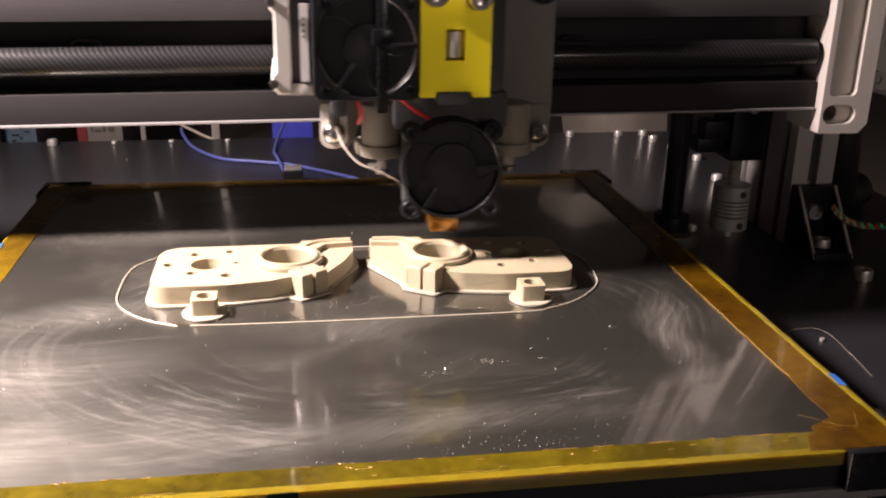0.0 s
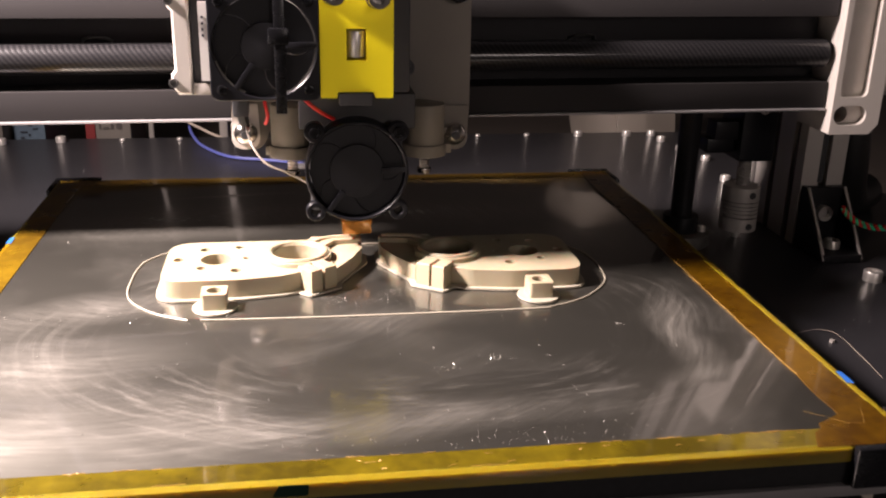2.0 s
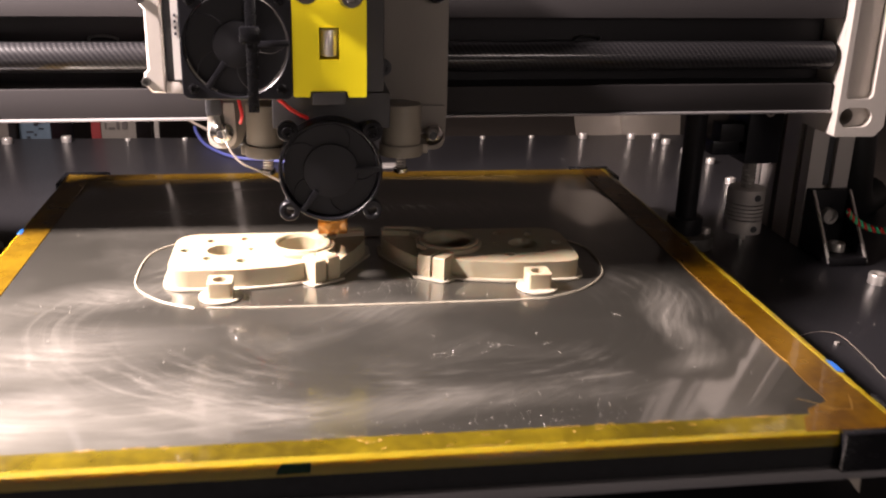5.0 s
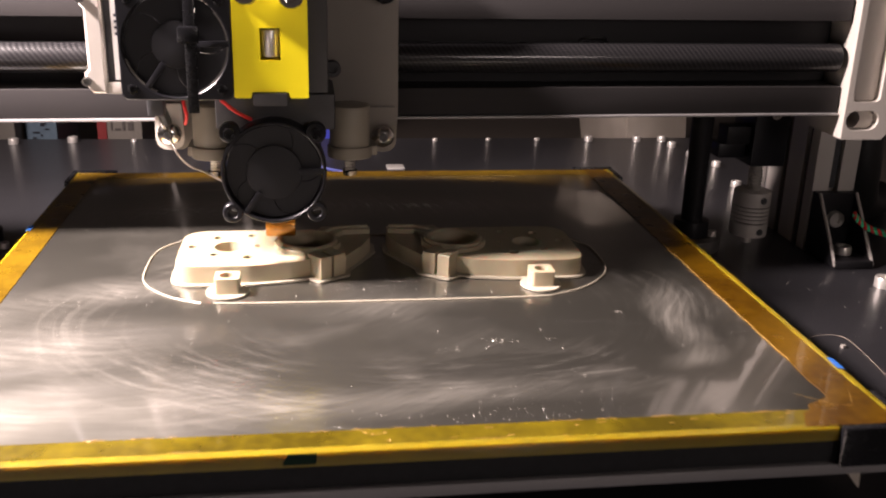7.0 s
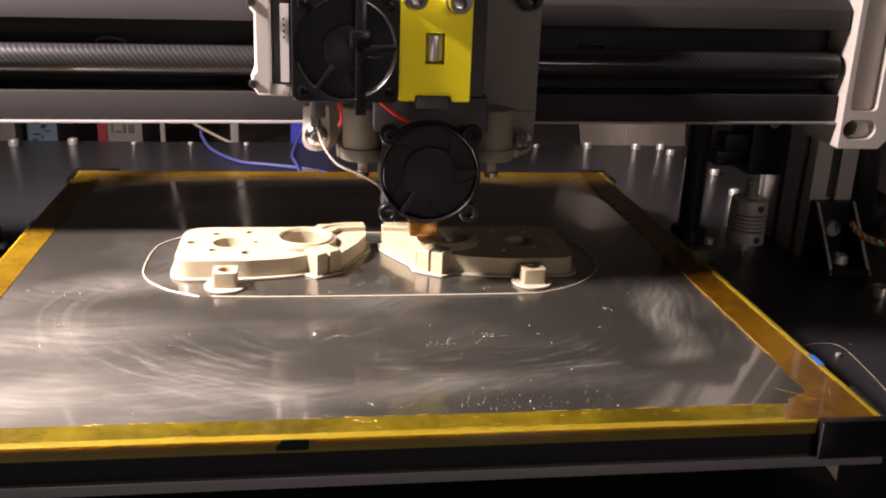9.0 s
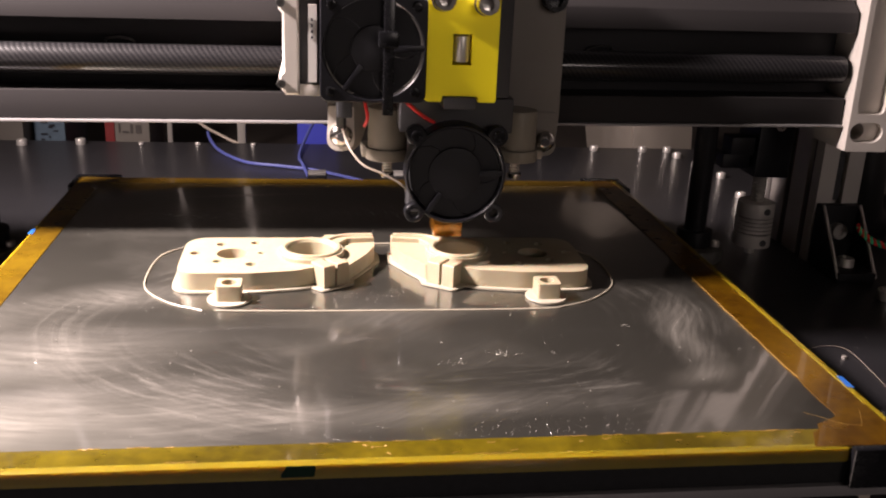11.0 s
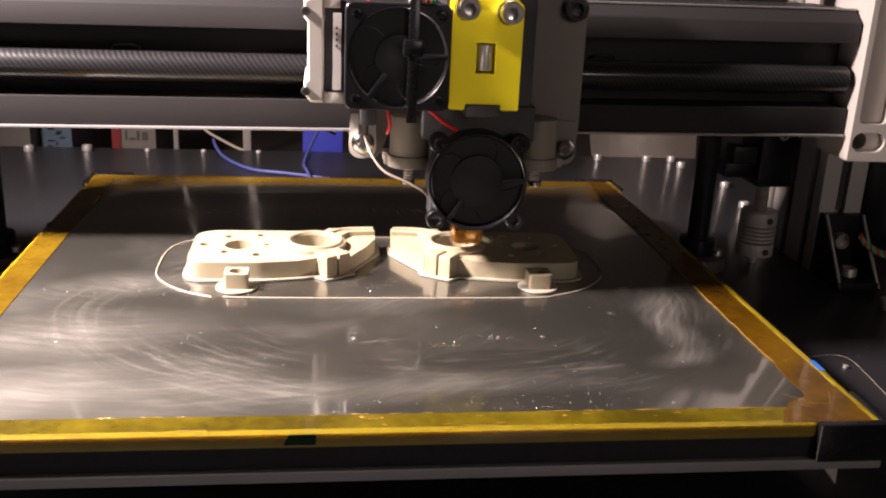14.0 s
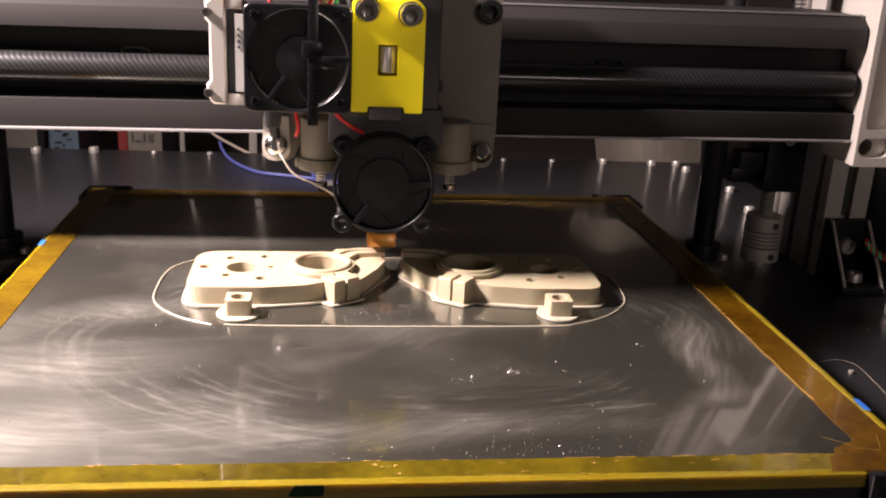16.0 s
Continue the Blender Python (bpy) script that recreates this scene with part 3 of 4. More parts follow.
def right_tower():
    post = thing("upright_profile", "slotted silver aluminium upright profile on the base plate", "profile")
    part("extrusion", profile_post(0.2455, 0.2695, 0.252, 0.318, BASE_Z, 0.30), ALU, post)
    # Added black strips paint the shade inside the slots.
    part("slot_shade", box(0.2560, 0.2590, 0.2538, 0.2560, BASE_Z + 0.035, 0.299, 0), BLACK, post, "black strip standing for shade in the front slot")
    for y in (0.263, 0.285, 0.307):
        part("slot_shade", box(0.2473, 0.2495, y - 0.0015, y + 0.0015, BASE_Z + 0.001, 0.299, 0), BLACK, post, "black strip standing for shade in the side slot")
    br = thing("corner_bracket", "black corner bracket bolted to base plate and upright", "bracket")
    part("upright_leaf", box(0.247, 0.268, 0.2465, 0.2517, BASE_Z + 0.0045, BASE_Z + 0.034, 0.0006), ANODISED, br)
    part("foot_leaf", box(0.247, 0.268, 0.220, 0.2517, BASE_Z, BASE_Z + 0.0044, 0.0006), ANODISED, br)
    for x in (0.2462, 0.2672):
        cheek = bmesh.new()
        a = [(0.221, BASE_Z + 0.001), (0.2515, BASE_Z + 0.001), (0.2515, BASE_Z + 0.034), (0.247, BASE_Z + 0.034)]
        lo, hi = [cheek.verts.new((x, y, z)) for y, z in a], [cheek.verts.new((x + 0.0024, y, z)) for y, z in a]
        cheek.faces.new(lo)
        cheek.faces.new(hi[::-1])
        for i in range(4):
            cheek.faces.new((lo[i], lo[(i + 1) % 4], hi[(i + 1) % 4], hi[i]))
        bevelled(cheek, 0.0004)
        leaf = part("cheek", cheek, ANODISED, br)
        part("worn_edge", tube([(x + 0.0012, 0.2209, BASE_Z + 0.0015), (x + 0.0012, 0.2336, BASE_Z + 0.0177), (x + 0.0012, 0.2466, BASE_Z + 0.0339)], 0.0009, 6), ALU, leaf, "bare worn edge")
    socket_screw("screw", (0.2575, 0.2464, BASE_Z + 0.020), 0.0044, 0.0035, "front", STEEL, br)
    socket_screw("screw", (0.2575, 0.233, BASE_Z + 0.0045), 0.0044, 0.0045, "up", STEEL, br)

    for x in (0.183, -0.186):
        rod = thing("guide_rod", "black steel guide rod in a clamp flange", "guide rod", group="upright guide rods")
        part("rod", cyl((x, 0.262, BASE_Z + 0.010), 0.0058, 0.34), ANODISED, rod)
        part("flange", cyl((x, 0.262, BASE_Z), 0.0165, 0.007, bevel=0.0006), WORN_GLINT_GREY, rod)
        part("collar", cyl((x, 0.262, BASE_Z + 0.0071), 0.0095, 0.009, bevel=0.0006), ANODISED, rod)
        for dx in (-0.011, 0.011):
            socket_screw("screw", (x + dx, 0.258, BASE_Z + 0.0071), 0.0024, 0.003, "up", STEEL, rod)

    cx, cy = 0.2197, 0.268
    screw = thing("lead_screw", "steel lead screw with its slotted shaft coupler", "lead screw")
    part("shaft", cyl((cx, cy, BASE_Z), 0.0025, 0.012), STEEL, screw)
    thread = bmesh.new()
    for i in range(90):
        cyl((cx, cy, 0.0005 + i * 0.002), 0.0034, 0.001, sides=16, r2=0.004, bm=thread)
        cyl((cx, cy, 0.0015 + i * 0.002), 0.004, 0.001, sides=16, r2=0.0034, bm=thread)
    part("threaded_rod", thread, STEEL, screw)
    coupler = part("coupler", cyl((cx, cy, BASE_Z + 0.005), 0.0102, 0.0075, sides=40, bevel=0.0005), ALU, screw, "machined aluminium shaft coupler")
    for i in range(4):
        part("ring", cyl((cx, cy, BASE_Z + 0.0135 + i * 0.0022), 0.0102, 0.0015, sides=40), ALU, coupler)
    part("core", cyl((cx, cy, BASE_Z + 0.0125), 0.0088, 0.0095, sides=32), ANODISED, coupler)
    part("upper_half", cyl((cx, cy, BASE_Z + 0.0222), 0.0102, 0.0082, sides=40, bevel=0.0005), ALU, coupler)
    part("set_screw", cyl((cx + 0.002, cy - 0.0103, BASE_Z + 0.0265), 0.0019, 0.002, "y", 16), BLACK, coupler)
    part("set_screw", cyl((cx + 0.002, cy - 0.0103, BASE_Z + 0.0085), 0.0019, 0.002, "y", 16), BLACK, coupler)

    nut = thing("nut_carriage", "black lead screw nut block under a grey carrier plate", "nut block")
    part("carrier_plate", box(0.166, 0.2390, 0.2475, 0.300, 0.0535, 0.0585, 0.0005), BAR_METAL, nut)
    part("nut_block", box(cx - 0.0098, cx + 0.0098, 0.256, 0.282, 0.0165, 0.0534, 0.001), FAN_PLASTIC, nut)
    part("clamp_arm", box(cx - 0.026, cx - 0.0106, 0.262, 0.280, 0.020, 0.028, 0.001), FAN_PLASTIC, nut)
    part("switch", box(cx - 0.024, cx - 0.0108, 0.258, 0.270, 0.0282, 0.038, 0.0008), ANODISED, nut)
    socket_screw("screw", (cx, 0.2559, 0.0455), 0.003, 0.003, "front", CHROME, nut)
    part("bearing", cyl((0.183, 0.262, 0.046), 0.0080, 0.0074), ANODISED, nut)


right_tower()


# ---- the heated bed, which slides ----
BED_W = 0.1500      # half its width
BED_D = 0.2987


def print_bed():
    bed = thing("print_bed", "sliding print bed, smeared glass edged with amber tape", "print bed")
    part("glass", box(-BED_W, BED_W, 0.0, BED_D, -0.0042, 0.0, 0.0004), GLASS, bed, "smeared glass plate over bare aluminium")
    t = 0.00015
    part("front_tape", box(-BED_W - t, BED_W + t, -t, 0.0108, -0.0036, t, 0.0), TAPE_YELLOW, bed, "yellow polyimide tape folded over the front edge")
    part("back_tape", box(-BED_W - t, BED_W + t, BED_D - 0.0105, BED_D + t, -0.0044, t, 0.0), TAPE_GOLD, bed, "amber polyimide tape folded over the back edge")
    rng = random.Random(8)
    inner = [(BED_W - 0.0146 + rng.uniform(-0.0004, 0.0004), -2 * t + (BED_D + 4 * t) * i / 40) for i in range(41)]
    part("side_tape", slab([(BED_W + 2 * t, -2 * t), (BED_W + 2 * t, BED_D + 2 * t)] + inner[::-1], [], -0.0043, 2 * t, 0), TAPE_AMBER, bed, "amber polyimide tape folded over the side")
    part("side_tape", box(-BED_W - 2 * t, -BED_W + 0.0118, -2 * t, BED_D + 2 * t, -0.0043, 2 * t, 0.0), TAPE_GOLD, bed, "amber polyimide tape folded over the side")
    part("tape_rim", tube([(x + rng.uniform(-0.0003, 0.0003), y, 2 * t) for x, y in inner[6:24]], 0.00014, 5), TAPE_RIM, bed, "lifted glue line along the tape")
    tri = slab([(BED_W - 0.031, 0.0005), (BED_W - 0.0005, 0.0005), (BED_W - 0.0005, 0.025), (BED_W - 0.005, 0.0235), (BED_W - 0.0125, 0.0195), (BED_W - 0.020, 0.0150), (BED_W - 0.0235, 0.0135), (BED_W - 0.0245, 0.0105), (BED_W - 0.0275, 0.0085)], [], t, 3.2 * t, 0)
    part("corner_tape", tri, TAPE_AMBER, bed, "amber tape doubled across the corner")
    for x0, x1 in ((-BED_W - 0.0006, -BED_W + 0.0004), (BED_W - 0.0016, BED_W + 0.0006)):
        part("tape_fold", box(x0, x1, 0.0006, BED_D, -0.0042, 0.0005, 0.0002), TAPE_EDGE, bed, "folded tape edge coloured for light glowing through the glass")
    part("tape_fold", box(-BED_W, BED_W - 0.021, -0.0009, 0.0020, -0.0040, 0.0004, 0.0002), TAPE_EDGE, bed, "folded tape edge coloured for light glowing through the glass")
    # Creases first; from k = 16 on, short pale flecks painted as glints.
    for k in range(44):
        x = rng.uniform(-0.14, 0.12) if k < 16 else rng.uniform(-0.03, 0.118)
        y, long = (0.0108 + rng.uniform(-0.0002, 0.0002), rng.uniform(0.002, 0.009)) if k % 2 else (rng.uniform(0.001, 0.003), rng.uniform(0.003, 0.014)) if k < 16 else (rng.uniform(0.0025, 0.0100), rng.uniform(0.0006, 0.0028))
        part("crease_and_glint", tube([(x + long * i / 5, y + rng.uniform(-0.00025, 0.00025), 1.2 * t) for i in range(6)], rng.uniform(0.00007, 0.00016), 5), TAPE_RIM, bed, "pale creases and painted glints in the tape")
    part("foam", box(-BED_W + 0.001, BED_W - 0.001, 0.0005, BED_D - 0.002, -0.0119, -0.0045, 0.0003), RUBBER, bed, "black insulating foam")
    part("carrier", box(-BED_W - 0.003, BED_W + 0.003, -0.001, BED_D + 0.001, -0.0157, -0.0120, 0.0005), CARRIER_METAL, bed, "grey metal carrier plate")
    for x, y, sx, sy in ((BED_W, 0, 1, 1), (-BED_W, 0, -1, 1), (BED_W, BED_D, 1, -1), (-BED_W, BED_D, -1, -1)):
        clip = bmesh.new()
        box(*sorted((x - sx * 0.0205, x + sx * 0.0028)), *sorted((y - sy * 0.0035, y - sy * 0.0006)), -0.0116, 0.0012, 0.0005, clip)
        box(*sorted((x + sx * 0.0006, x + sx * 0.0030)), *sorted((y - sy * 0.0006, y + sy * 0.020)), -0.0116, 0.0010, 0.0005, clip)
        holder = part("corner_clip", clip, BLACK_GLOSS, bed, "black plastic corner clip")
        if y == 0:
            part("scuffed_edge", tube([(x - sx * 0.0206, -0.0036 + sy * 0.0001, -0.0112 + 0.0118 * k / 9 + 0.0003 * math.sin(k * 5)) for k in range(10)], 0.00014, 5), WORN_GLINT_GREY, holder, "scuffed pale edge")
    part("ink_mark", upright(slab(rounded([(-0.0338, -0.0032), (-0.0243, -0.0032), (-0.0240, 0.0002), (-0.0318, 0.0002)], 0.0006, 4), [], 0, 0.00015, 0), -0.00091), GREEN_MARK, bed, "dark green ink mark")
    part("blue_tape", slab([(BED_W - 0.001, 0.0365), (BED_W + 0.0012, 0.036), (BED_W + 0.0012, 0.0440), (BED_W - 0.0005, 0.0445)], [], 2.5 * t, 4 * t, 0), BLUE_TAPE, bed, "scrap of blue masking tape")
    part("blue_tape", slab([(-BED_W + 0.001, 0.198), (-BED_W - 0.0012, 0.198), (-BED_W - 0.0012, 0.2050), (-BED_W + 0.0005, 0.2055)], [], 2.5 * t, 4 * t, 0), BLUE_TAPE, bed, "scrap of blue masking tape")
    fin = bmesh.new()
    tri = [(0.1352, -0.0158), (0.1414, -0.0158), (0.1418, -0.0240)]
    lo, hi = [fin.verts.new((x, 0.0035, z)) for x, z in tri], [fin.verts.new((x, 0.0065, z)) for x, z in tri]
    fin.faces.new(lo)
    fin.faces.new(hi[::-1])
    for i in range(3):
        fin.faces.new((lo[i], lo[i - 1], hi[i - 1], hi[i]))
    part("gusset", fin, SHEET, bed, "beige triangular gusset under the carrier plate")
    for pts in (((0.1255, 0.0205), (0.1310, 0.0160), (0.1355, 0.0120)), ((0.1300, 0.0118), (0.1350, 0.0126), (0.1400, 0.0116)), ((0.1405, 0.0125), (0.1425, 0.0170), (0.1440, 0.0205))):
        part("crease_and_glint", tube([(x, y, 0.00050) for x, y in pts], 0.00004, 5), TAPE_RIM, bed, "pale creases and painted glints in the tape")
    for x in (-0.10, 0.10):
        part("slider", box(x - 0.017, x + 0.017, 0.10, 0.25, -0.0235, -0.0158, 0.001), ANODISED, bed)
    return bed


print_bed_thing = print_bed()
for x in (-0.10, 0.10):
    thing("bed_rail", "black linear rail under the print bed", "rail", box(x - 0.0075, x + 0.0075, 0.10, 0.295, BASE_Z, -0.0236, 0.0005), ANODISED, group="rails under the bed")

MIRROR = 0.0048


def flip(points, side):
    return points if side > 0 else [(2 * MIRROR - x, y) for x, y in points][::-1]


def printed_part(side):
    """One of the two mirrored ivory clamps on the bed."""
    p = thing("printed_clamp", "ivory plastic clamp with bolt holes, half printed on the glass", "printed part", group="pair of mirrored prints")
    cx, cy, rin, rout = -0.0258, 0.1492, 0.0096, 0.0136
    plate = rounded([(-0.0775, 0.1258), (-0.0480, 0.1258), (-0.0320, 0.1285), (-0.0230, 0.1330), (-0.0120, 0.1400), (-0.0128, 0.150), (-0.0128, 0.1695), (-0.0775, 0.1695)], [0.0085, 0.02, 0.012, 0.002, 0.003, 0.004, 0.0005, 0.011])
    holes = [circle(-0.0577, 0.1490, 0.0062, 26)] + [circle(x, y, r, 14) for x, y, r in ((-0.0725, 0.1495, 0.0021), (-0.0630, 0.1605, 0.0020), (-0.0492, 0.1625, 0.0019), (-0.0462, 0.1495, 0.0013), (-0.0630, 0.1395, 0.0018), (-0.0495, 0.1360, 0.0022))]
    bore = circle(cx, cy, rin, 36)
    part("plate", slab(flip(plate, side), [flip(h, side) for h in holes + [bore]], 0.0003, 0.0079, 0.0004), PLASTIC_PRINT, p)
    part("boss", slab(flip(circle(cx, cy, rout, 40), side), [flip(circle(cx, cy, rin - 0.00005, 36), side)], 0.0004, 0.0098, 0.0003), PLASTIC_PRINT, p, "raised round boss")
    lip = [(x, y, 0.0097) for x, y in flip(circle(cx, cy, rin + 0.0016, 48), side)]
    part("bore_lip", tube(lip + lip[:1], 0.0013, 8), PLASTIC_PRINT, p, "rounded raised lip round the bore")
    back = [(x, y, 0.0094) for x, y in flip([(-0.0200, 0.1600), (-0.0165, 0.1645), (-0.0120, 0.1670), (-0.0060, 0.1678), (0.0002, 0.1680)], side)]
    part("back_lip", tube(back, 0.0011, 8), PLASTIC_PRINT, p, "rounded raised lip along the back")
    wedge = rounded([(-0.0150, 0.1370), (-0.0108, 0.1365), (-0.0035, 0.1490), (0.0008, 0.1600), (0.0012, 0.1697), (-0.0150, 0.1697)], [0, 0.001, 0.02, 0.004, 0.0004, 0], 7)
    part("wedge", slab(flip(wedge, side), [], 0.0003, 0.0072, 0.0003), PLASTIC_PRINT, p)
    part("rim", slab(flip([(-0.0230, 0.1625), (-0.0150, 0.1570), (-0.0108, 0.1640), (0.0009, 0.1655), (0.0012, 0.1693), (-0.0200, 0.1693)], side), [], 0.0072, 0.0094, 0.0003), PLASTIC_PRINT, p)
    u, n = Vector((0.817, 0.577)), Vector((-0.577, 0.817))
    for start, length in ((0.0, 0.0052), (0.0064, 0.0056)):
        a = Vector((-0.0207, 0.1264)) + u * start
        b = a + u * length
        part("clamp_lug", slab(flip([tuple(a), tuple(b), tuple(b + n * 0.009), tuple(a + n * 0.009)], side), [], 0.0003, 0.0098, 0.0003), PLASTIC_PRINT, p)
    brim = rounded([(-0.0797, 0.1240), (-0.0470, 0.1240), (-0.0300, 0.1272), (-0.0258, 0.1290), (-0.0210, 0.1246), (-0.0088, 0.1325), (-0.0085, 0.1380), (0.0030, 0.1595), (0.0030, 0.1713), (-0.0797, 0.1713)], [0.010, 0.02, 0.006, 0.001, 0.002, 0.002, 0.003, 0.005, 0.003, 0.012])
    part("brim", slab(flip(brim, side), [], 0.0, 0.0008, 0.0002), BRIM, p)
    return p


def printed_post(x, y):
    p = thing("printed_post", "small ivory printed post with a bore and round brim", "printed part", group="pair of small posts")
    outline = rounded([(-0.0047, -0.0040), (0.0047, -0.0040), (0.0047, 0.0052), (-0.0047, 0.0052)], [0.0014, 0.0014, 0.0006, 0.0006], 6)
    part("post", slab(outline, [circle(0, 0.0008, 0.0029, 20)], 0.0002, 0.0070, 0.0003), PLASTIC_PRINT, p)
    part("brim", slab(circle(0, 0.0006, 0.0083, 34), [], 0.0, 0.0008, 0.0002), BRIM, p)
    p.location = (x, y, 0.0003)
    return p


def skirt():
    ring = [(-0.0655, 0.1075), (-0.0770, 0.1140), (-0.0862, 0.1240), (-0.0905, 0.1345), (-0.0912, 0.1500), (-0.0905, 0.1620), (-0.0880, 0.1710), (-0.0800, 0.1800), (-0.0700, 0.1842), (-0.04, 0.1848), (0.02, 0.1848), (0.075, 0.1848), (0.0880, 0.1800), (0.0965, 0.1700), (0.1000, 0.1600), (0.1000, 0.1420), (0.0965, 0.1290),
            (0.0850, 0.1155), (0.0720, 0.1085), (0.0600, 0.1062), (0.0, 0.1058), (-0.03, 0.1062), (-0.0500, 0.1068), (-0.0610, 0.1074)]
    s = thing("skirt_line", "thin ivory skirt line printed round both clamps", "skirt", tube([(x, y, 0.0004) for x, y in ring], 0.00033, 6), BRIM)
    return s


def glue_flakes():
    """Specks and flakes of dried glue, too many to count."""
    rng = random.Random(4)
    bm = bmesh.new()

    def fleck(x, y, r):
        n = rng.randint(4, 7)
        base = [bm.verts.new((x + r * rng.uniform(0.4, 1.2) * math.cos(6.283 * i / n), y + r * rng.uniform(0.4, 1.2) * math.sin(6.283 * i / n), 0.00025)) for i in range(n)]
        top = bm.verts.new((x, y, 0.0003 + r * rng.uniform(0.3, 1.0)))
        for i in range(n):
            bm.faces.new((base[i], base[(i + 1) % n], top))

    for _ in range(170):
        fleck(rng.uniform(-0.135, 0.135), rng.uniform(0.012, 0.12) if rng.random() < 0.8 else rng.uniform(0.1, 0.28), rng.uniform(0.00008, 0.00034))
    for cx, cy, k, w in ((0.012, 0.128, 60, 0.006), (0.0, 0.118, 40, 0.008), (0.0415, 0.0675, 26, 0.0028), (0.022, 0.06, 18, 0.003), (0.055, 0.014, 50, 0.024), (0.02, 0.015, 50, 0.03), (-0.05, 0.016, 24, 0.035), (0.060, 0.030, 14, 0.03), (-0.014, 0.1215, 30, 0.004), (0.058, 0.067, 8, 0.001), (0.0893, 0.09, 8, 0.001), (-0.045, 0.112, 24, 0.006), (0.05, 0.113, 24, 0.012)):
        for _ in range(k):
            fleck(rng.gauss(cx, w), 0.012 + abs(rng.gauss(cy, min(w, 0.009) * 0.5) - 0.012), rng.uniform(0.00007, 0.00026))
    return thing("glue_flakes", "dry white glue specks scattered over the bed glass", "glue", bm, FLAKE, kind="stuff")


bed_things = [print_bed_thing, printed_part(1), printed_part(-1), printed_post(-0.0565, 0.1177), printed_post(0.0668, 0.1180), skirt(), glue_flakes()]
for ob in bed_things[1:3]:
    ob.location.z = 0.0003


# ---- the print head, which slides along the crossbeam ----
def axial_fan(name, cx, cz, y, size, parent, hub_r, depth=0.010, round_frame=False):
    """A square axial fan that faces the front: frame, ring, hub and blades."""
    h = size / 2
    fan = part(name, upright(slab(rounded([(cx - h, cz - h), (cx + h, cz - h), (cx + h, cz + h), (cx - h, cz + h)], 0.0035, 6),
                                  [circle(cx, cz, h * 0.94, 48)] + [circle(cx + a * h * 0.80, cz + b * h * 0.80, 0.0017, 14) for a in (-1, 1) for b in (-1, 1)], -depth, 0, 0.0004), y), FAN_PLASTIC, parent, "black square cooling fan")
    if round_frame:
        bm = upright(slab(circle(cx, cz, h * 1.02, 56), [circle(cx, cz, h * 0.95, 56)], -depth, 0, 0.0004), y)
        for a in (-1, 1):
            for b in (-1, 1):
                join(bm, upright(slab(circle(cx + a * h * 0.82, cz + b * h * 0.80, 0.0039, 20), [circle(cx + a * h * 0.82, cz + b * h * 0.80, 0.0017, 14)], -0.0035, 0.0001, 0.0004), y))
        old = fan.data
        bm.to_mesh(old)
        bm.free()
        smooth_by_angle(old)
    part("hub", cyl((cx, y + 0.0014, cz), hub_r, depth - 0.004, "y", 36, bevel=0.0005), BLADE, fan)
    for k in range(5):
        a0 = 2 * math.pi * k / 5 + 0.3
        ra, rb = hub_r * 0.97, h * 0.92
        lead = [(ra + (rb - ra) * j / 5, a0 - 0.615 + 0.35 * (j / 5) ** 2) for j in range(6)]
        trail = [(ra + (rb - ra) * j / 5, a0 + 0.615 + 0.35 * (j / 5) ** 2) for j in range(6)]
        rim = [(rb, a0 - 0.265 + 1.23 * i / 8) for i in range(1, 8)]
        bm = upright(slab([(cx + q * math.cos(a), cz + q * math.sin(a)) for q, a in lead + rim + trail[::-1]], [], -0.0031, -0.0025, 0), y)
        part("blade", bm, BLADE, fan)
    for a in (88, 215):
        a = radians(a)
        strut = bmesh.new()
        box(-0.0011, 0.0011, y + 0.0002, y + 0.0011, hub_r * 0.9, h * 0.96, 0.0002, strut)
        bmesh.ops.transform(strut, matrix=Matrix.Translation((cx, 0, cz)) @ Matrix.Rotation(a, 4, "Y"), verts=strut.verts)
        part("strut", strut, FAN_PLASTIC, fan)
    if not round_frame:
        # Pale arcs imitate the glints on the ring's inner edge.
        for a0, a1 in ((196, 246), (-50, 40)):
            part("lip_glint", upright(slab(circle(cx, cz, h * 0.935, 26, a0, a1) + circle(cx, cz, h * 0.905, 26, a1, a0), [], -0.0012, -0.0004, 0), y), WORN_GLINT_GREY, fan, "pale arc painted as a glint on the inner lip")
    return fan


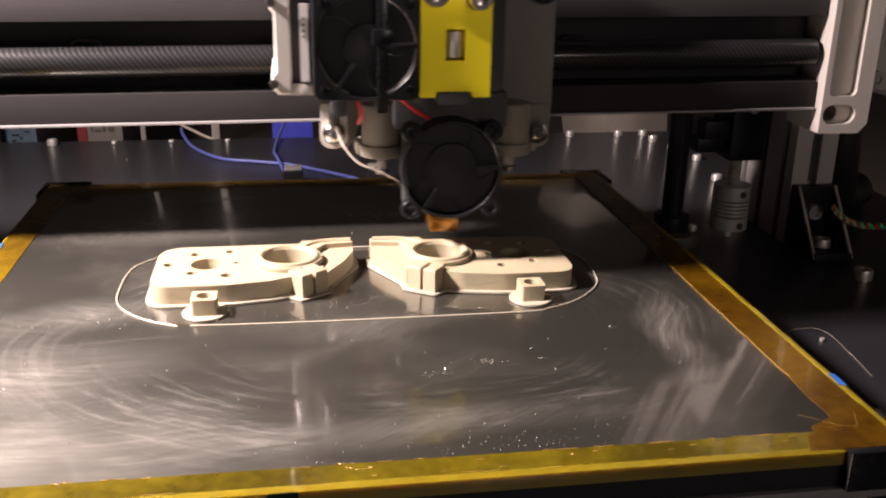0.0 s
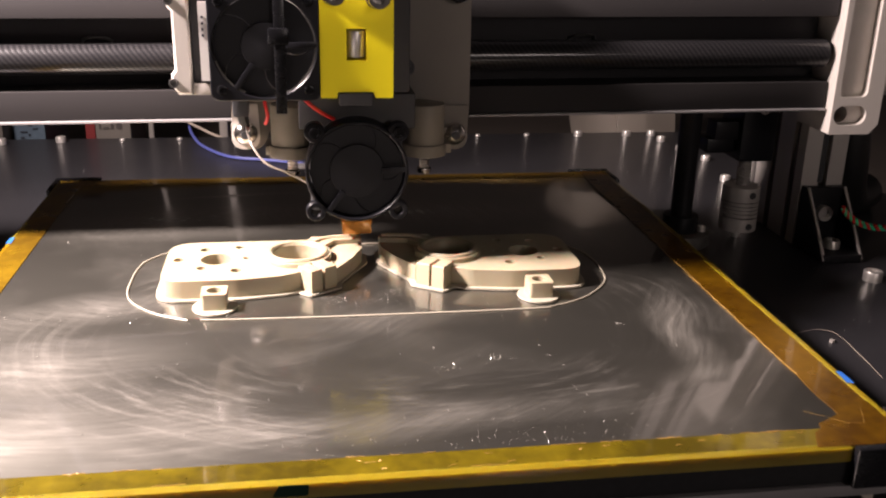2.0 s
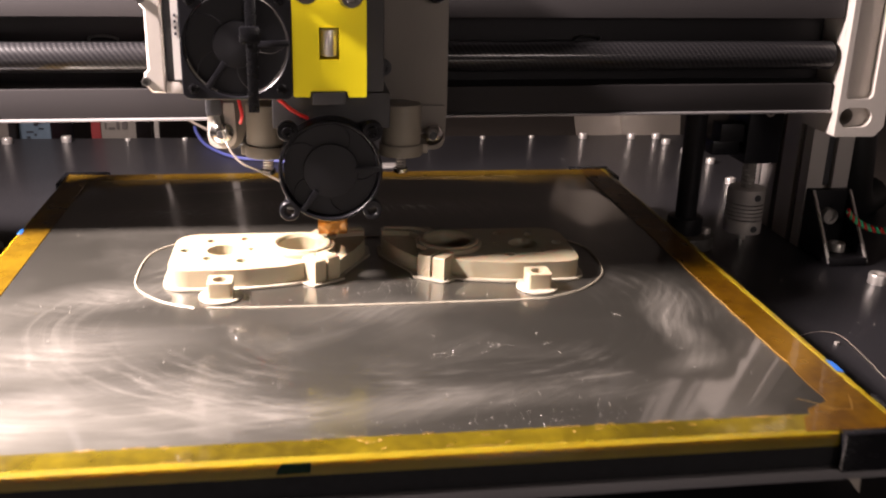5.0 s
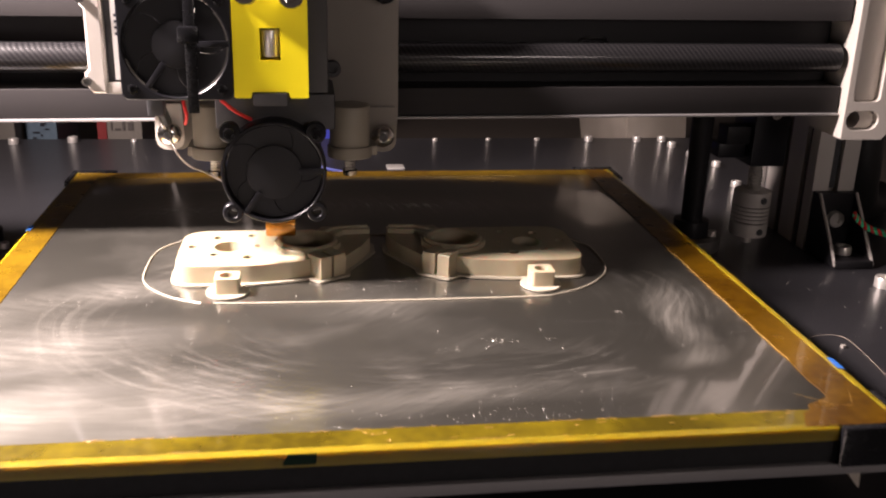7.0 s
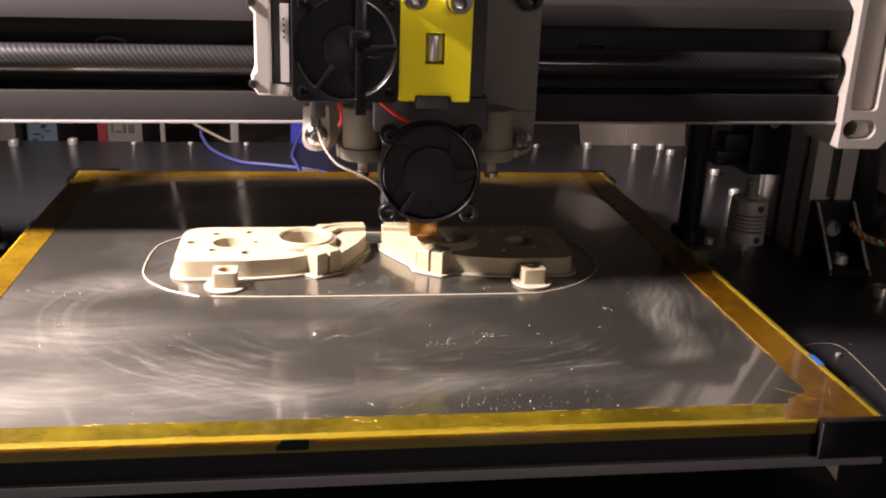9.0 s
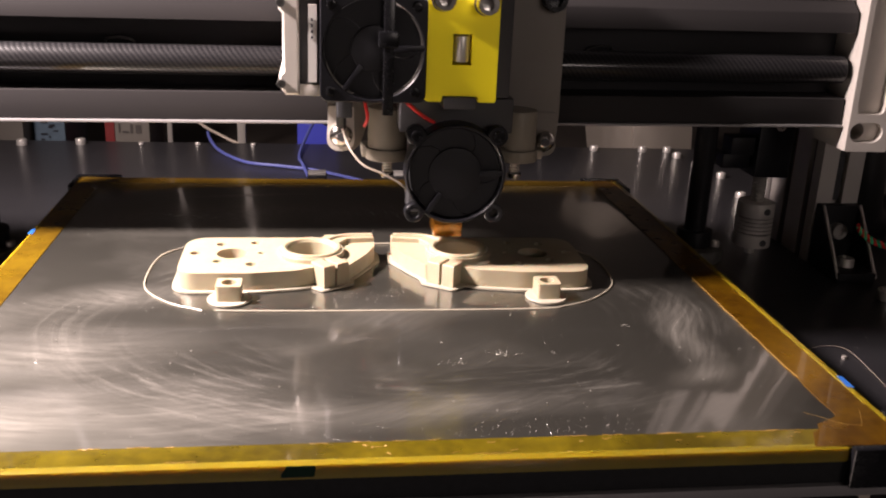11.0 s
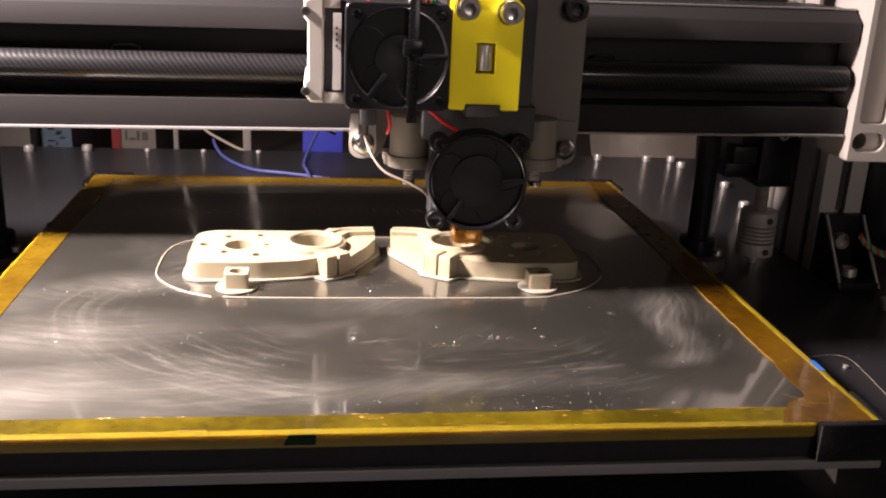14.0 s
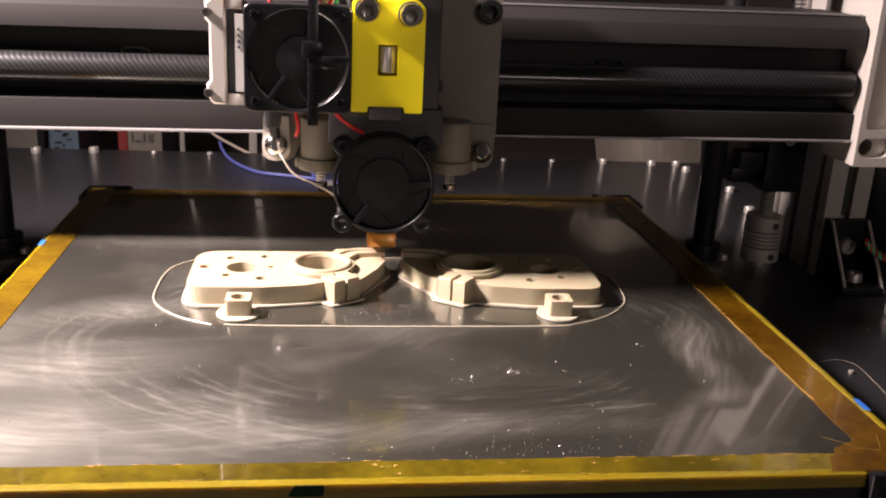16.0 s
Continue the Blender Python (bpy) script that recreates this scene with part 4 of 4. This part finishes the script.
def make_head():
    head = thing("extruder", "extruder with two black fans and a yellow idler", "print head")
    # hot end
    part("nozzle", cyl((0, 0.170, 0.0108), 0.0006, 0.0032, r2=0.0032), BRASS, head, "brass nozzle")
    part("heater_block", box(-0.0070, 0.0055, 0.163, 0.178, 0.0130, 0.0215, 0.0014), COPPER, head, "heater block wrapped in amber tape")
    part("heat_break", cyl((0, 0.170, 0.0225), 0.0030, 0.006), STEEL, head)
    fins = bmesh.new()
    for i in range(10):
        cyl((0, 0.172, 0.0270 + i * 0.0038), 0.0110, 0.0016, bm=fins)
    cyl((0, 0.172, 0.0265), 0.0045, 0.040, bm=fins)
    part("heat_sink", fins, ANODISED, head)
    axial_fan("front_fan", -0.0019, 0.0461, 0.1400, 0.0388, head, 0.0105, round_frame=True)
    for a in (-1, 1):
        socket_screw("screw", (-0.0019 + a * 0.0159, 0.1398, 0.0461 + 0.0155), 0.0022, 0.0018, "front", BLACK_GLOSS, head)
    part("fan_shroud", box(-0.0195, 0.0160, 0.1502, 0.1625, 0.0275, 0.0645, 0.002), BLACK, head)
    # mount under the idler
    part("mount", box(-0.0235, 0.0215, 0.1500, 0.1840, 0.0605, 0.0745, 0.001), BLACK_PRINT, head, "black printed mount")
    part("mount_tab", box(-0.0085, 0.0040, 0.1372, 0.1500, 0.0722, 0.0770, 0.0008), BLACK_PRINT, head)
    # yellow idler
    win = [(-0.0055, 0.0888), (0.0017, 0.0888), (0.0017, 0.1002), (-0.0055, 0.1002)]
    notch = [(-0.0152, 0.0750), (-0.0092, 0.0750), (-0.0088, 0.0772), (0.0045, 0.0772), (0.0049, 0.0750), (0.0116, 0.0750), (0.0116, 0.1140), (0.0080, 0.1172), (0.0040, 0.1178), (0.0010, 0.1160), (-0.0040, 0.1160), (-0.0065, 0.1180), (-0.0125, 0.1180), (-0.0152, 0.1150)]
    idler = part("idler", upright(slab(rounded(notch, [0.0008, 0.0005, 0.0005, 0.0005, 0.0005, 0.0008, 0.003, 0.002, 0.001, 0.001, 0.001, 0.001, 0.001, 0.003], 4), [win], -0.0095, 0, 0.0006), 0.138), YELLOW, head, "bright yellow printed idler arm")
    part("bearing", cyl((-0.0019, 0.1416, 0.0897), 0.0033, 0.0098, "z", 32, bevel=0.0006), STEEL, idler, "chrome idler bearing")
    part("bearing_pocket", box(-0.0056, 0.0018, 0.1470, 0.1476, 0.0880, 0.1010, 0), BLACK, idler)
    for x, z in ((-0.0099, 0.1128), (0.0058, 0.1117)):
        part("washer", cyl((x, 0.1363, z), 0.0046, 0.0016, "y", 28), CHROME, head)
        socket_screw("idler_screw", (x, 0.1362, z), 0.0041, 0.0062, "front", CHROME, head, "chrome socket-head screw")
    # extruder body behind
    part("extruder_body", box(-0.0165, 0.0190, 0.1485, 0.1840, 0.0750, 0.1270, 0.001), BLACK_PRINT, head, "black printed extruder body")
    # stepper
    cap = slab([(-0.0672, 0.0740), (-0.0622, 0.0740), (-0.0622, 0.1175), (-0.0680, 0.1175), (-0.0684, 0.1130), (-0.0698, 0.1122), (-0.0698, 0.1060), (-0.0684, 0.1045), (-0.0684, 0.0830), (-0.0698, 0.0815), (-0.0698, 0.0772)], [], -0.041, 0, 0.0008)
    motor = part("stepper_cap", upright(cap, 0.1515), WHITE_ALU, head, "cast aluminium end cap of the stepper")
    part("motor_core", box(-0.0621, -0.0300, 0.1545, 0.1910, 0.0760, 0.1140, 0.001), BLACK, motor, "black laminated core")
    part("cap_ledge", box(-0.0621, -0.0535, 0.1520, 0.1544, 0.0738, 0.0782, 0.0005), WHITE_ALU, motor)
    part("cap_ledge", box(-0.0621, -0.0560, 0.1520, 0.1544, 0.1098, 0.1140, 0.0005), WHITE_ALU, motor)
    part("sticker", box(-0.0588, -0.0556, 0.1512, 0.1544, 0.0792, 0.1080, 0), LABEL, motor, "pale sticker")
    for i in range(4):
        part("sticker_print", box(-0.0578, -0.0570, 0.1508, 0.1511, 0.0955 + i * 0.0022, 0.0965 + i * 0.0022, 0), INK, motor)
    part("front_flange", box(-0.0300, -0.0200, 0.1515, 0.1925, 0.0735, 0.1155, 0.002), WHITE_ALU, motor)
    for z in (0.0785, 0.1085):
        socket_screw("cap_screw", (-0.0690, 0.1514, z), 0.0017, 0.0018, "front", DARK_STEEL, motor)
    axial_fan("motor_fan", -0.0349, 0.0939, 0.1370, 0.0392, head, 0.0085)
    for a, b in ((-1, 1), (1, 1), (-1, -1), (1, -1)):
        socket_screw("screw", (-0.0349 + a * 0.0156, 0.1372, 0.0939 + b * 0.0156), 0.0019, 0.0006, "front", BLACK_GLOSS, head)
    # strap over the fan
    strap = box(-0.0314, -0.0275, 0.1345, 0.1360, 0.0700, 0.1160, 0.0004)
    box(-0.0314, -0.0275, 0.1345, 0.1700, 0.1160, 0.1176, 0.0003, strap)
    part("cable_tie", strap, BLACK_GLOSS, head, "black cable tie strapped over the fan")
    part("tie_head", box(-0.0335, -0.0262, 0.1312, 0.1344, 0.0950, 0.1010, 0.0008), BLACK_GLOSS, head)
    # carriage plate
    cp = [(-0.0405, 0.0440), (-0.0505, 0.0480), (-0.0510, 0.0620), (-0.0500, 0.1290), (0.0485, 0.1290), (0.0490, 0.0600), (0.0482, 0.0465), (0.0410, 0.0440), (0.0345, 0.0480), (0.0320, 0.0620), (-0.0320, 0.0620), (-0.0370, 0.0480)]
    part("carriage_plate", upright(slab(rounded(cp, [0.004, 0.004, 0.002, 0.001, 0.001, 0.002, 0.005, 0.004, 0.003, 0.004, 0.004, 0.003], 6), [], -0.006, 0, 0.0006), 0.1855), CARRIAGE, head, "grey-beige carriage plate")
    for x, z in ((-0.0453, 0.0520), (0.0425, 0.0508)):
        tab = rounded([(x - 0.0062, z - 0.0072), (x + 0.0060, z - 0.0072), (x + 0.0052, z + 0.0120), (x - 0.0054, z + 0.0120)], [0.0058, 0.0058, 0.001, 0.001], 7)
        # Pale left and dark right tab: the lamp's light put into the material.
        part("corner_tab", upright(slab(tab, [], -0.001, 0, 0.0005), 0.1842), WHITE_ALU if x < 0 else CARRIAGE, head, "rounded carriage tab, coloured lit on the left, shaded on the right")
        dome = bmesh.new()
        bmesh.ops.create_uvsphere(dome, u_segments=28, v_segments=14, radius=0.0050)
        bmesh.ops.scale(dome, vec=(1, 0.75, 1), verts=dome.verts)
        bmesh.ops.translate(dome, vec=(x, 0.1830, z), verts=dome.verts)
        screw = part("corner_screw", dome, CHROME, head, "chrome button-head screw")
        # No recess is cut: a black plug stands for its shade.
        part("hex_shade", cyl((x, 0.1789, z), 0.0020, 0.002, "y", 6), BLACK, screw)
    socket_screw("black_screw", (0.0427, 0.1852, 0.1106), 0.0052, 0.0058, "front", BLACK_GLOSS, head, "black socket-head screw")
    socket_screw("black_screw", (0.0215, 0.1852, 0.0790), 0.0034, 0.0035, "front", BLACK, head, "black socket-head screw")
    # spring posts on both sides
    for x in (-0.0265, 0.0280):
        post = part("spring_post", cyl((x, 0.1720, 0.0495), 0.0082, 0.0170, sides=36, bevel=0.0008), CREAM, head, "cream plastic post")
        part("ring", cyl((x, 0.1720, 0.0450), 0.0092, 0.0050, sides=36, bevel=0.0006), CREAM, post)
        part("arm", box(min(x, x * 1.4), max(x, x * 1.4), 0.1700, 0.1850, 0.0455, 0.0495, 0.0008), CREAM, post)
        spring = tube([(x + 0.0020 * math.cos(k * 1.2566), 0.1720 + 0.0020 * math.sin(k * 1.2566), 0.0390 + k * 0.00024) for k in range(26)], 0.00035, 5)
        part("spring", spring, STEEL, post)
        part("screw_head", cyl((x, 0.1720, 0.0372), 0.0030, 0.0018), CHROME, post)
    # cables
    part("white_cable", tube([(-0.0450, 0.1790, 0.0560), (-0.0425, 0.1700, 0.0500), (-0.0370, 0.1640, 0.0440), (-0.0290, 0.1610, 0.0410), (-0.0215, 0.1580, 0.0375), (-0.0190, 0.1600, 0.0340)], 0.00046, 8), WIRE_WHITE, head, "thin pale cable")
    part("red_cable", tube([(-0.0250, 0.1600, 0.0770), (-0.0220, 0.1490, 0.0735), (-0.0160, 0.1470, 0.0685), (-0.0100, 0.1480, 0.0650)], 0.0007, 8), WIRE_RED, head, "thin red cable")
    part("red_cable", tube([(-0.0370, 0.1640, 0.0760), (-0.0365, 0.1610, 0.0700), (-0.0355, 0.1610, 0.0640), (-0.0365, 0.1640, 0.0600)], 0.0007, 8), WIRE_RED, head)
    part("black_cable", tube([(-0.0450, 0.1520, 0.0760), (-0.0460, 0.1600, 0.0700), (-0.0455, 0.1780, 0.0580)], 0.0022, 8), WIRE_BLACK, head)
    part("black_duct", box(-0.0480, -0.0420, 0.1480, 0.1560, 0.0660, 0.0760, 0.001), BLACK, head)
    for i, (mat, x) in enumerate(((WIRE_RED, -0.046), (WIRE_RED, -0.024), (WIRE_WHITE, -0.026), (WIRE_GREEN, -0.022), (WIRE_RED, -0.029))):
        part("loom_cable", tube([(x, 0.1480, 0.1120), (x + 0.002, 0.1450, 0.1180), (x + 0.006, 0.1500, 0.1260), (x + 0.014, 0.1650, 0.1400)], 0.0007, 8), mat, head)
    return head


print_head = make_head()


# ---- things behind and beside the printer ----
def background():
    z0 = -0.08
    b = thing("card_box", "pale blue printed card box behind the printer", "box")
    part("carton", box(-0.262, -0.236, 0.62, 0.70, z0, 0.004, 0.001), CARD_BLUE, b)
    rng = random.Random(3)
    for k in range(11):
        x, zz = rng.uniform(-0.260, -0.243), -0.050 + 0.0026 * k + rng.uniform(-0.0006, 0.0006)
        part("print", box(x, x + rng.uniform(0.0015, 0.0055), 0.6192, 0.6199, zz, zz + rng.uniform(0.0008, 0.0018), 0), INK, b)
    w = thing("paper_box", "white and red card box with dark lettering behind printer", "box")
    part("carton", box(-0.195, -0.166, 0.62, 0.70, z0, 0.004, 0.001), PAPER, w)
    part("red_stripe", box(-0.2030, -0.1951, 0.6195, 0.70, z0, 0.004, 0.0005), CARD_RED, w)
    for x, wide, tall in ((-0.1915, 0.0012, 0.008), (-0.1885, 0.0050, 0.0016), (-0.1820, 0.0022, 0.0075), (-0.1775, 0.0045, 0.0070)):
        part("print", box(x, x + wide, 0.6192, 0.6199, -0.0425, -0.0425 + tall, 0), FADED_INK, w)
    thing("blue_bin", "small blue plastic bin behind the printer", "bin", box(-0.040, -0.004, 0.62, 0.66, z0, -0.010, 0.003), BIN_BLUE)
    thing("white_post", "thin white plastic post behind the base plate", "post", box(-0.0880, -0.0815, 0.575, 0.582, z0, 0.16, 0.0008), WHITE)
    thing("white_post", "thin white plastic post behind the base plate", "post", box(-0.1480, -0.1440, 0.60, 0.605, z0, 0.16, 0.0006), WHITE)
    thing("white_block", "pale plastic block at the back of the bench", "block", box(-0.40, -0.264, 0.60, 0.65, z0, -0.019, 0.002), PAPER)
    sheet = thing("paper_sheet", "pale sheet of paper leaning behind the printer", "paper", bmesh.new(), SHEET)
    bm = bmesh.new()
    rows = []
    for j in range(9):
        v = j / 8
        wide = 0.058 * math.sqrt(max(0.04, 1 - max(0, (v - 0.55) / 0.46) ** 2))
        rows.append([bm.verts.new((0.262 + wide * (i / 4 - 1) + 0.02 * (1 - v) * (i < 4), 0.60 + 0.03 * v + 0.006 * math.sin(i * 0.9), z0 + 0.155 * v)) for i in range(9)])
    for q, v in zip(rows, rows[1:]):
        for i in range(8):
            bm.faces.new((q[i], q[i + 1], v[i + 1], v[i]))
    bmesh.ops.solidify(bm, geom=bm.faces[:], thickness=0.0008)
    bm.to_mesh(sheet.data)
    bm.free()
    smooth_by_angle(sheet.data, 60)
    z = BASE_Z + 0.0012
    thing("blue_cable", "loose blue cable lying on the base plate", "cable", tube([(-0.1085, 0.545, z + 0.004), (-0.105, 0.528, z + 0.002), (-0.095, 0.498, z), (-0.074, 0.464, z), (-0.049, 0.453, z), (-0.025, 0.442, z), (0.002, 0.419, z), (0.02, 0.40, z)], 0.0012), WIRE_BLUE, group="loose blue cables")
    thing("blue_cable", "loose blue cable lying on the base plate", "cable", tube([(-0.012, 0.60, -0.03), (-0.024, 0.56, -0.018), (-0.032, 0.528, z + 0.003), (-0.036, 0.484, z), (-0.033, 0.449, z + 0.0026), (-0.028, 0.417, z), (-0.024, 0.39, z)], 0.0012), WIRE_BLUE, group="loose blue cables")
    thing("grey_cable", "thin grey cable hanging behind the base plate", "cable", tube([(-0.14, 0.62, 0.0), (-0.125, 0.60, -0.025), (-0.10, 0.58, -0.036), (-0.08, 0.56, -0.040), (-0.06, 0.54, -0.045)], 0.0012), WIRE_WHITE)
    # drive pulley bracket at the back of the bed's travel
    for x in (-0.023, 0.032):
        c = thing("belt_clamp", "dark belt clamp with bright steel top behind the bed", "clamp", group="belt clamps behind the bed", at=(x, 0.398, BASE_Z))
        part("body", box(-0.0065, 0.0065, -0.006, 0.006, 0, 0.0098, 0.001), ANODISED, c)
        part("top", box(-0.0058, 0.0058, -0.005, 0.005, 0.0099, 0.0116, 0.0006), STEEL, c, "bright steel top")
    rng = random.Random(11)
    dust = bmesh.new()
    for _ in range(110):
        x, y = (rng.uniform(0.158, 0.30), rng.uniform(0.0, 0.24)) if rng.random() < 0.7 else (rng.uniform(-0.26, 0.26), rng.uniform(0.33, 0.52))
        q = rng.uniform(0.00010, 0.00030)
        cyl((x, y, BASE_Z - 0.00002), q, q, sides=5, r2=q * 0.4, bm=dust)
    thing("dust_specks", "fine pale dust and crumbs on the black base plate", "dust", dust, FLAKE, kind="stuff")
    # cables at the right
    thing("black_loom", "bundle of black sleeved cables beside the upright", "cable loom", tube([(0.300, 0.30, 0.12), (0.298, 0.30, 0.06), (0.302, 0.30, 0.01), (0.312, 0.31, -0.02), (0.33, 0.32, BASE_Z + 0.01)], 0.011, 14), WIRE_BLACK)
    for ph, mat, lab in ((0, WIRE_RED, "red"), (math.pi, WIRE_GREEN, "green")):
        pts = []
        for k in range(40):
            u = k / 39
            x, y, zz = 0.2600 + 0.034 * u ** 1.4, 0.232 - 0.004 * u, -0.003 - 0.014 * math.sin(min(1, u * 1.2) * 1.57) + 0.004 * u
            pts.append((x + 0.0008 * math.cos(k * 1.3 + ph), y + 0.0010 * math.cos(k * 1.3 + ph), zz + 0.0010 * math.sin(k * 1.3 + ph)))
        thing("twisted_wire", f"{lab} strand of a twisted wire pair by the upright", "wire", tube(pts, 0.0010, 6), mat, group="twisted red and green wires")
    thing("filament_strand", "hair-thin clear filament strand lying on the base plate", "filament", tube([(0.165, 0.126, BASE_Z + 0.0005), (0.180, 0.134, BASE_Z + 0.0005), (0.196, 0.140, BASE_Z + 0.001), (0.205, 0.136, BASE_Z + 0.001), (0.205, 0.118, BASE_Z + 0.0005), (0.202, 0.095, BASE_Z + 0.0005)], 0.00009, 5), WIRE_WHITE)
    thing("filament_crumb", "white crumb of plastic on the base plate", "crumb", cyl((0.200, 0.129, BASE_Z), 0.0011, 0.0012, sides=7), WHITE)


background()


# ---- what moves ----
HEAD_ROWS = [
    (0, 0.0404), (0.1, 0.0338), (0.2, 0.0268), (0.3, 0.0192), (0.4, 0.0117), (0.5, 0.0102), (0.6, 0.0165), (0.7, 0.0216),
    (0.8, 0.0217), (0.9, 0.0228), (1, 0.0226), (1.1, 0.0204), (1.2, 0.0160), (1.3, -0.0017), (1.4, -0.0107), (1.5, -0.0124),
    (1.6, -0.0133), (1.7, -0.0121), (1.8, -0.0109), (1.9, -0.0046), (2, -0.0003), (2.1, -0.0043), (2.2, -0.0122), (2.3, -0.0207),
    (2.4, -0.0295), (2.5, -0.0371), (2.6, -0.0387), (2.7, -0.0385), (2.8, -0.0358), (2.9, -0.0304), (3, -0.0231), (3.1, -0.0197),
    (3.2, -0.0170), (3.3, -0.0200), (3.4, -0.0265), (3.5, -0.0326), (3.6, -0.0357), (3.7, -0.0356), (3.8, -0.0329), (3.9, -0.0278),
    (4, -0.0208), (4.1, -0.0168), (4.2, -0.0136), (4.3, -0.0141), (4.4, -0.0170), (4.55, -0.0150), (4.7, -0.0128), (4.8, -0.0124),
    (4.9, -0.0133), (5, -0.0121), (5.1, -0.0109), (5.2, -0.0046), (5.3, -0.0003), (5.4, -0.0043), (5.5, -0.0122), (5.6, -0.0207),
    (5.7, -0.0295), (5.8, -0.0371), (5.9, -0.0387), (6, -0.0385), (6.1, -0.0358), (6.2, -0.0304), (6.3, -0.0249), (6.4, -0.0204),
    (6.5, -0.0157), (6.6, -0.0187), (6.7, -0.0226), (6.8, -0.0294), (6.9, -0.0347), (7, -0.0359), (7.1, -0.0343), (7.2, -0.0307),
    (7.3, -0.0248), (7.4, -0.0188), (7.5, -0.0151), (7.6, -0.0141), (7.7, -0.0173), (7.8, -0.0154), (7.9, -0.0127), (8, -0.0094),
    (8.1, -0.0039), (8.2, 0.0143), (8.3, 0.0263), (8.4, 0.0233), (8.5, 0.0237), (8.6, 0.0235), (8.7, 0.0260), (8.8, 0.0249),
    (8.9, 0.0265), (9, 0.0248), (9.1, 0.0262), (9.2, 0.0282), (11.3, 0.0339), (11.4, 0.0388), (11.5, 0.0341), (11.6, 0.0418),
    (11.7, 0.0469), (11.8, 0.0501), (11.9, 0.0427), (12, 0.0425), (12.1, 0.0500), (12.2, 0.0442), (12.3, 0.0363), (12.4, 0.0390),
    (12.5, 0.0491), (12.6, 0.0462), (12.7, 0.0466), (12.8, 0.0491), (13, 0.0482), (13.1, 0.0492), (13.2, 0.0479), (13.3, 0.0490),
    (13.4, 0.0460), (13.5, 0.0455), (13.6, 0.0445), (13.7, 0.0420), (13.8, 0.0416), (13.9, 0.0390), (14, 0.0398), (14.1, 0.0371),
    (14.2, 0.0335), (14.3, 0.0350), (14.4, 0.0325), (14.5, 0.0329), (14.6, 0.0311), (14.7, 0.0312), (14.8, 0.0301), (14.9, 0.0297),
    (15, 0.0308), (15.1, 0.0255), (15.2, 0.0195), (15.3, 0.0185), (15.4, 0.0132), (15.5, 0.0166), (15.6, 0.0122), (15.7, 0.0127),
    (15.8, 0.0078), (15.9, 0.0000), (16, -0.0001),
]
BED_ROWS = [
    (0, 0.0000), (0.2, 0.0002), (0.4, 0.0008), (0.5, 0.0046), (0.6, 0.0041), (0.7, 0.0070), (0.8, 0.0142), (0.9, 0.0204),
    (1, 0.0281), (1.1, 0.0314), (1.2, 0.0309), (1.3, 0.0309), (1.4, 0.0309), (1.5, 0.0268), (1.6, 0.0184), (1.7, 0.0114),
    (1.8, 0.0055), (1.9, 0.0052), (2, 0.0024), (2.1, 0.0016), (2.2, 0.0018), (2.3, 0.0015), (2.4, 0.0009), (2.5, 0.0042),
    (2.6, 0.0127), (2.7, 0.0191), (2.8, 0.0255), (2.9, 0.0288), (3, 0.0321), (3.1, 0.0360), (3.2, 0.0321), (3.3, 0.0270),
    (3.4, 0.0270), (3.5, 0.0237), (3.6, 0.0174), (3.7, 0.0113), (3.8, 0.0067), (3.9, 0.0049), (4, 0.0058), (4.1, 0.0104),
    (4.2, 0.0172), (4.3, 0.0215), (4.4, 0.0262), (4.55, 0.0312), (4.7, 0.0306), (4.8, 0.0268), (4.9, 0.0184), (5, 0.0114),
    (5.1, 0.0055), (5.2, 0.0052), (5.3, 0.0024), (5.4, 0.0016), (5.5, 0.0018), (5.6, 0.0015), (5.7, 0.0009), (5.8, 0.0042),
    (5.9, 0.0127), (6, 0.0191), (6.1, 0.0255), (6.2, 0.0288), (6.3, 0.0311), (6.4, 0.0375), (6.5, 0.0352), (6.6, 0.0282),
    (6.7, 0.0275), (6.8, 0.0254), (6.9, 0.0215), (7, 0.0156), (7.1, 0.0097), (7.2, 0.0056), (7.3, 0.0056), (7.4, 0.0080),
    (7.5, 0.0128), (7.6, 0.0192), (7.7, 0.0250), (7.8, 0.0309), (7.9, 0.0341), (8, 0.0314), (8.1, 0.0318), (8.2, 0.0329),
    (8.3, 0.0331), (8.4, 0.0308), (8.5, 0.0315), (8.6, 0.0287), (8.8, 0.0262), (9, 0.0240), (9.2, 0.0227), (11.3, 0.0035),
    (11.5, 0.0007), (11.6, 0.0020), (11.7, 0.0022), (11.8, 0.0051), (12, 0.0031), (12.5, 0.0101), (13, 0.0164), (13.5, 0.0237),
    (14, 0.0279), (14.5, 0.0307), (15, 0.0341), (15.1, 0.0166), (15.2, 0.0038), (15.3, 0.0025), (15.4, 0.0008), (15.5, 0.0033),
    (15.6, 0.0017), (15.8, 0.0024), (16, 0.0021),
]


def motions():
    walk(print_head, [(t, pose(x, 0, x * SLOPE)) for t, x in HEAD_ROWS])
    for thing in bed_things:
        at = thing.location.copy()
        walk(thing, [(t, pose(at.x, at.y + s, at.z)) for t, s in BED_ROWS])


motions()
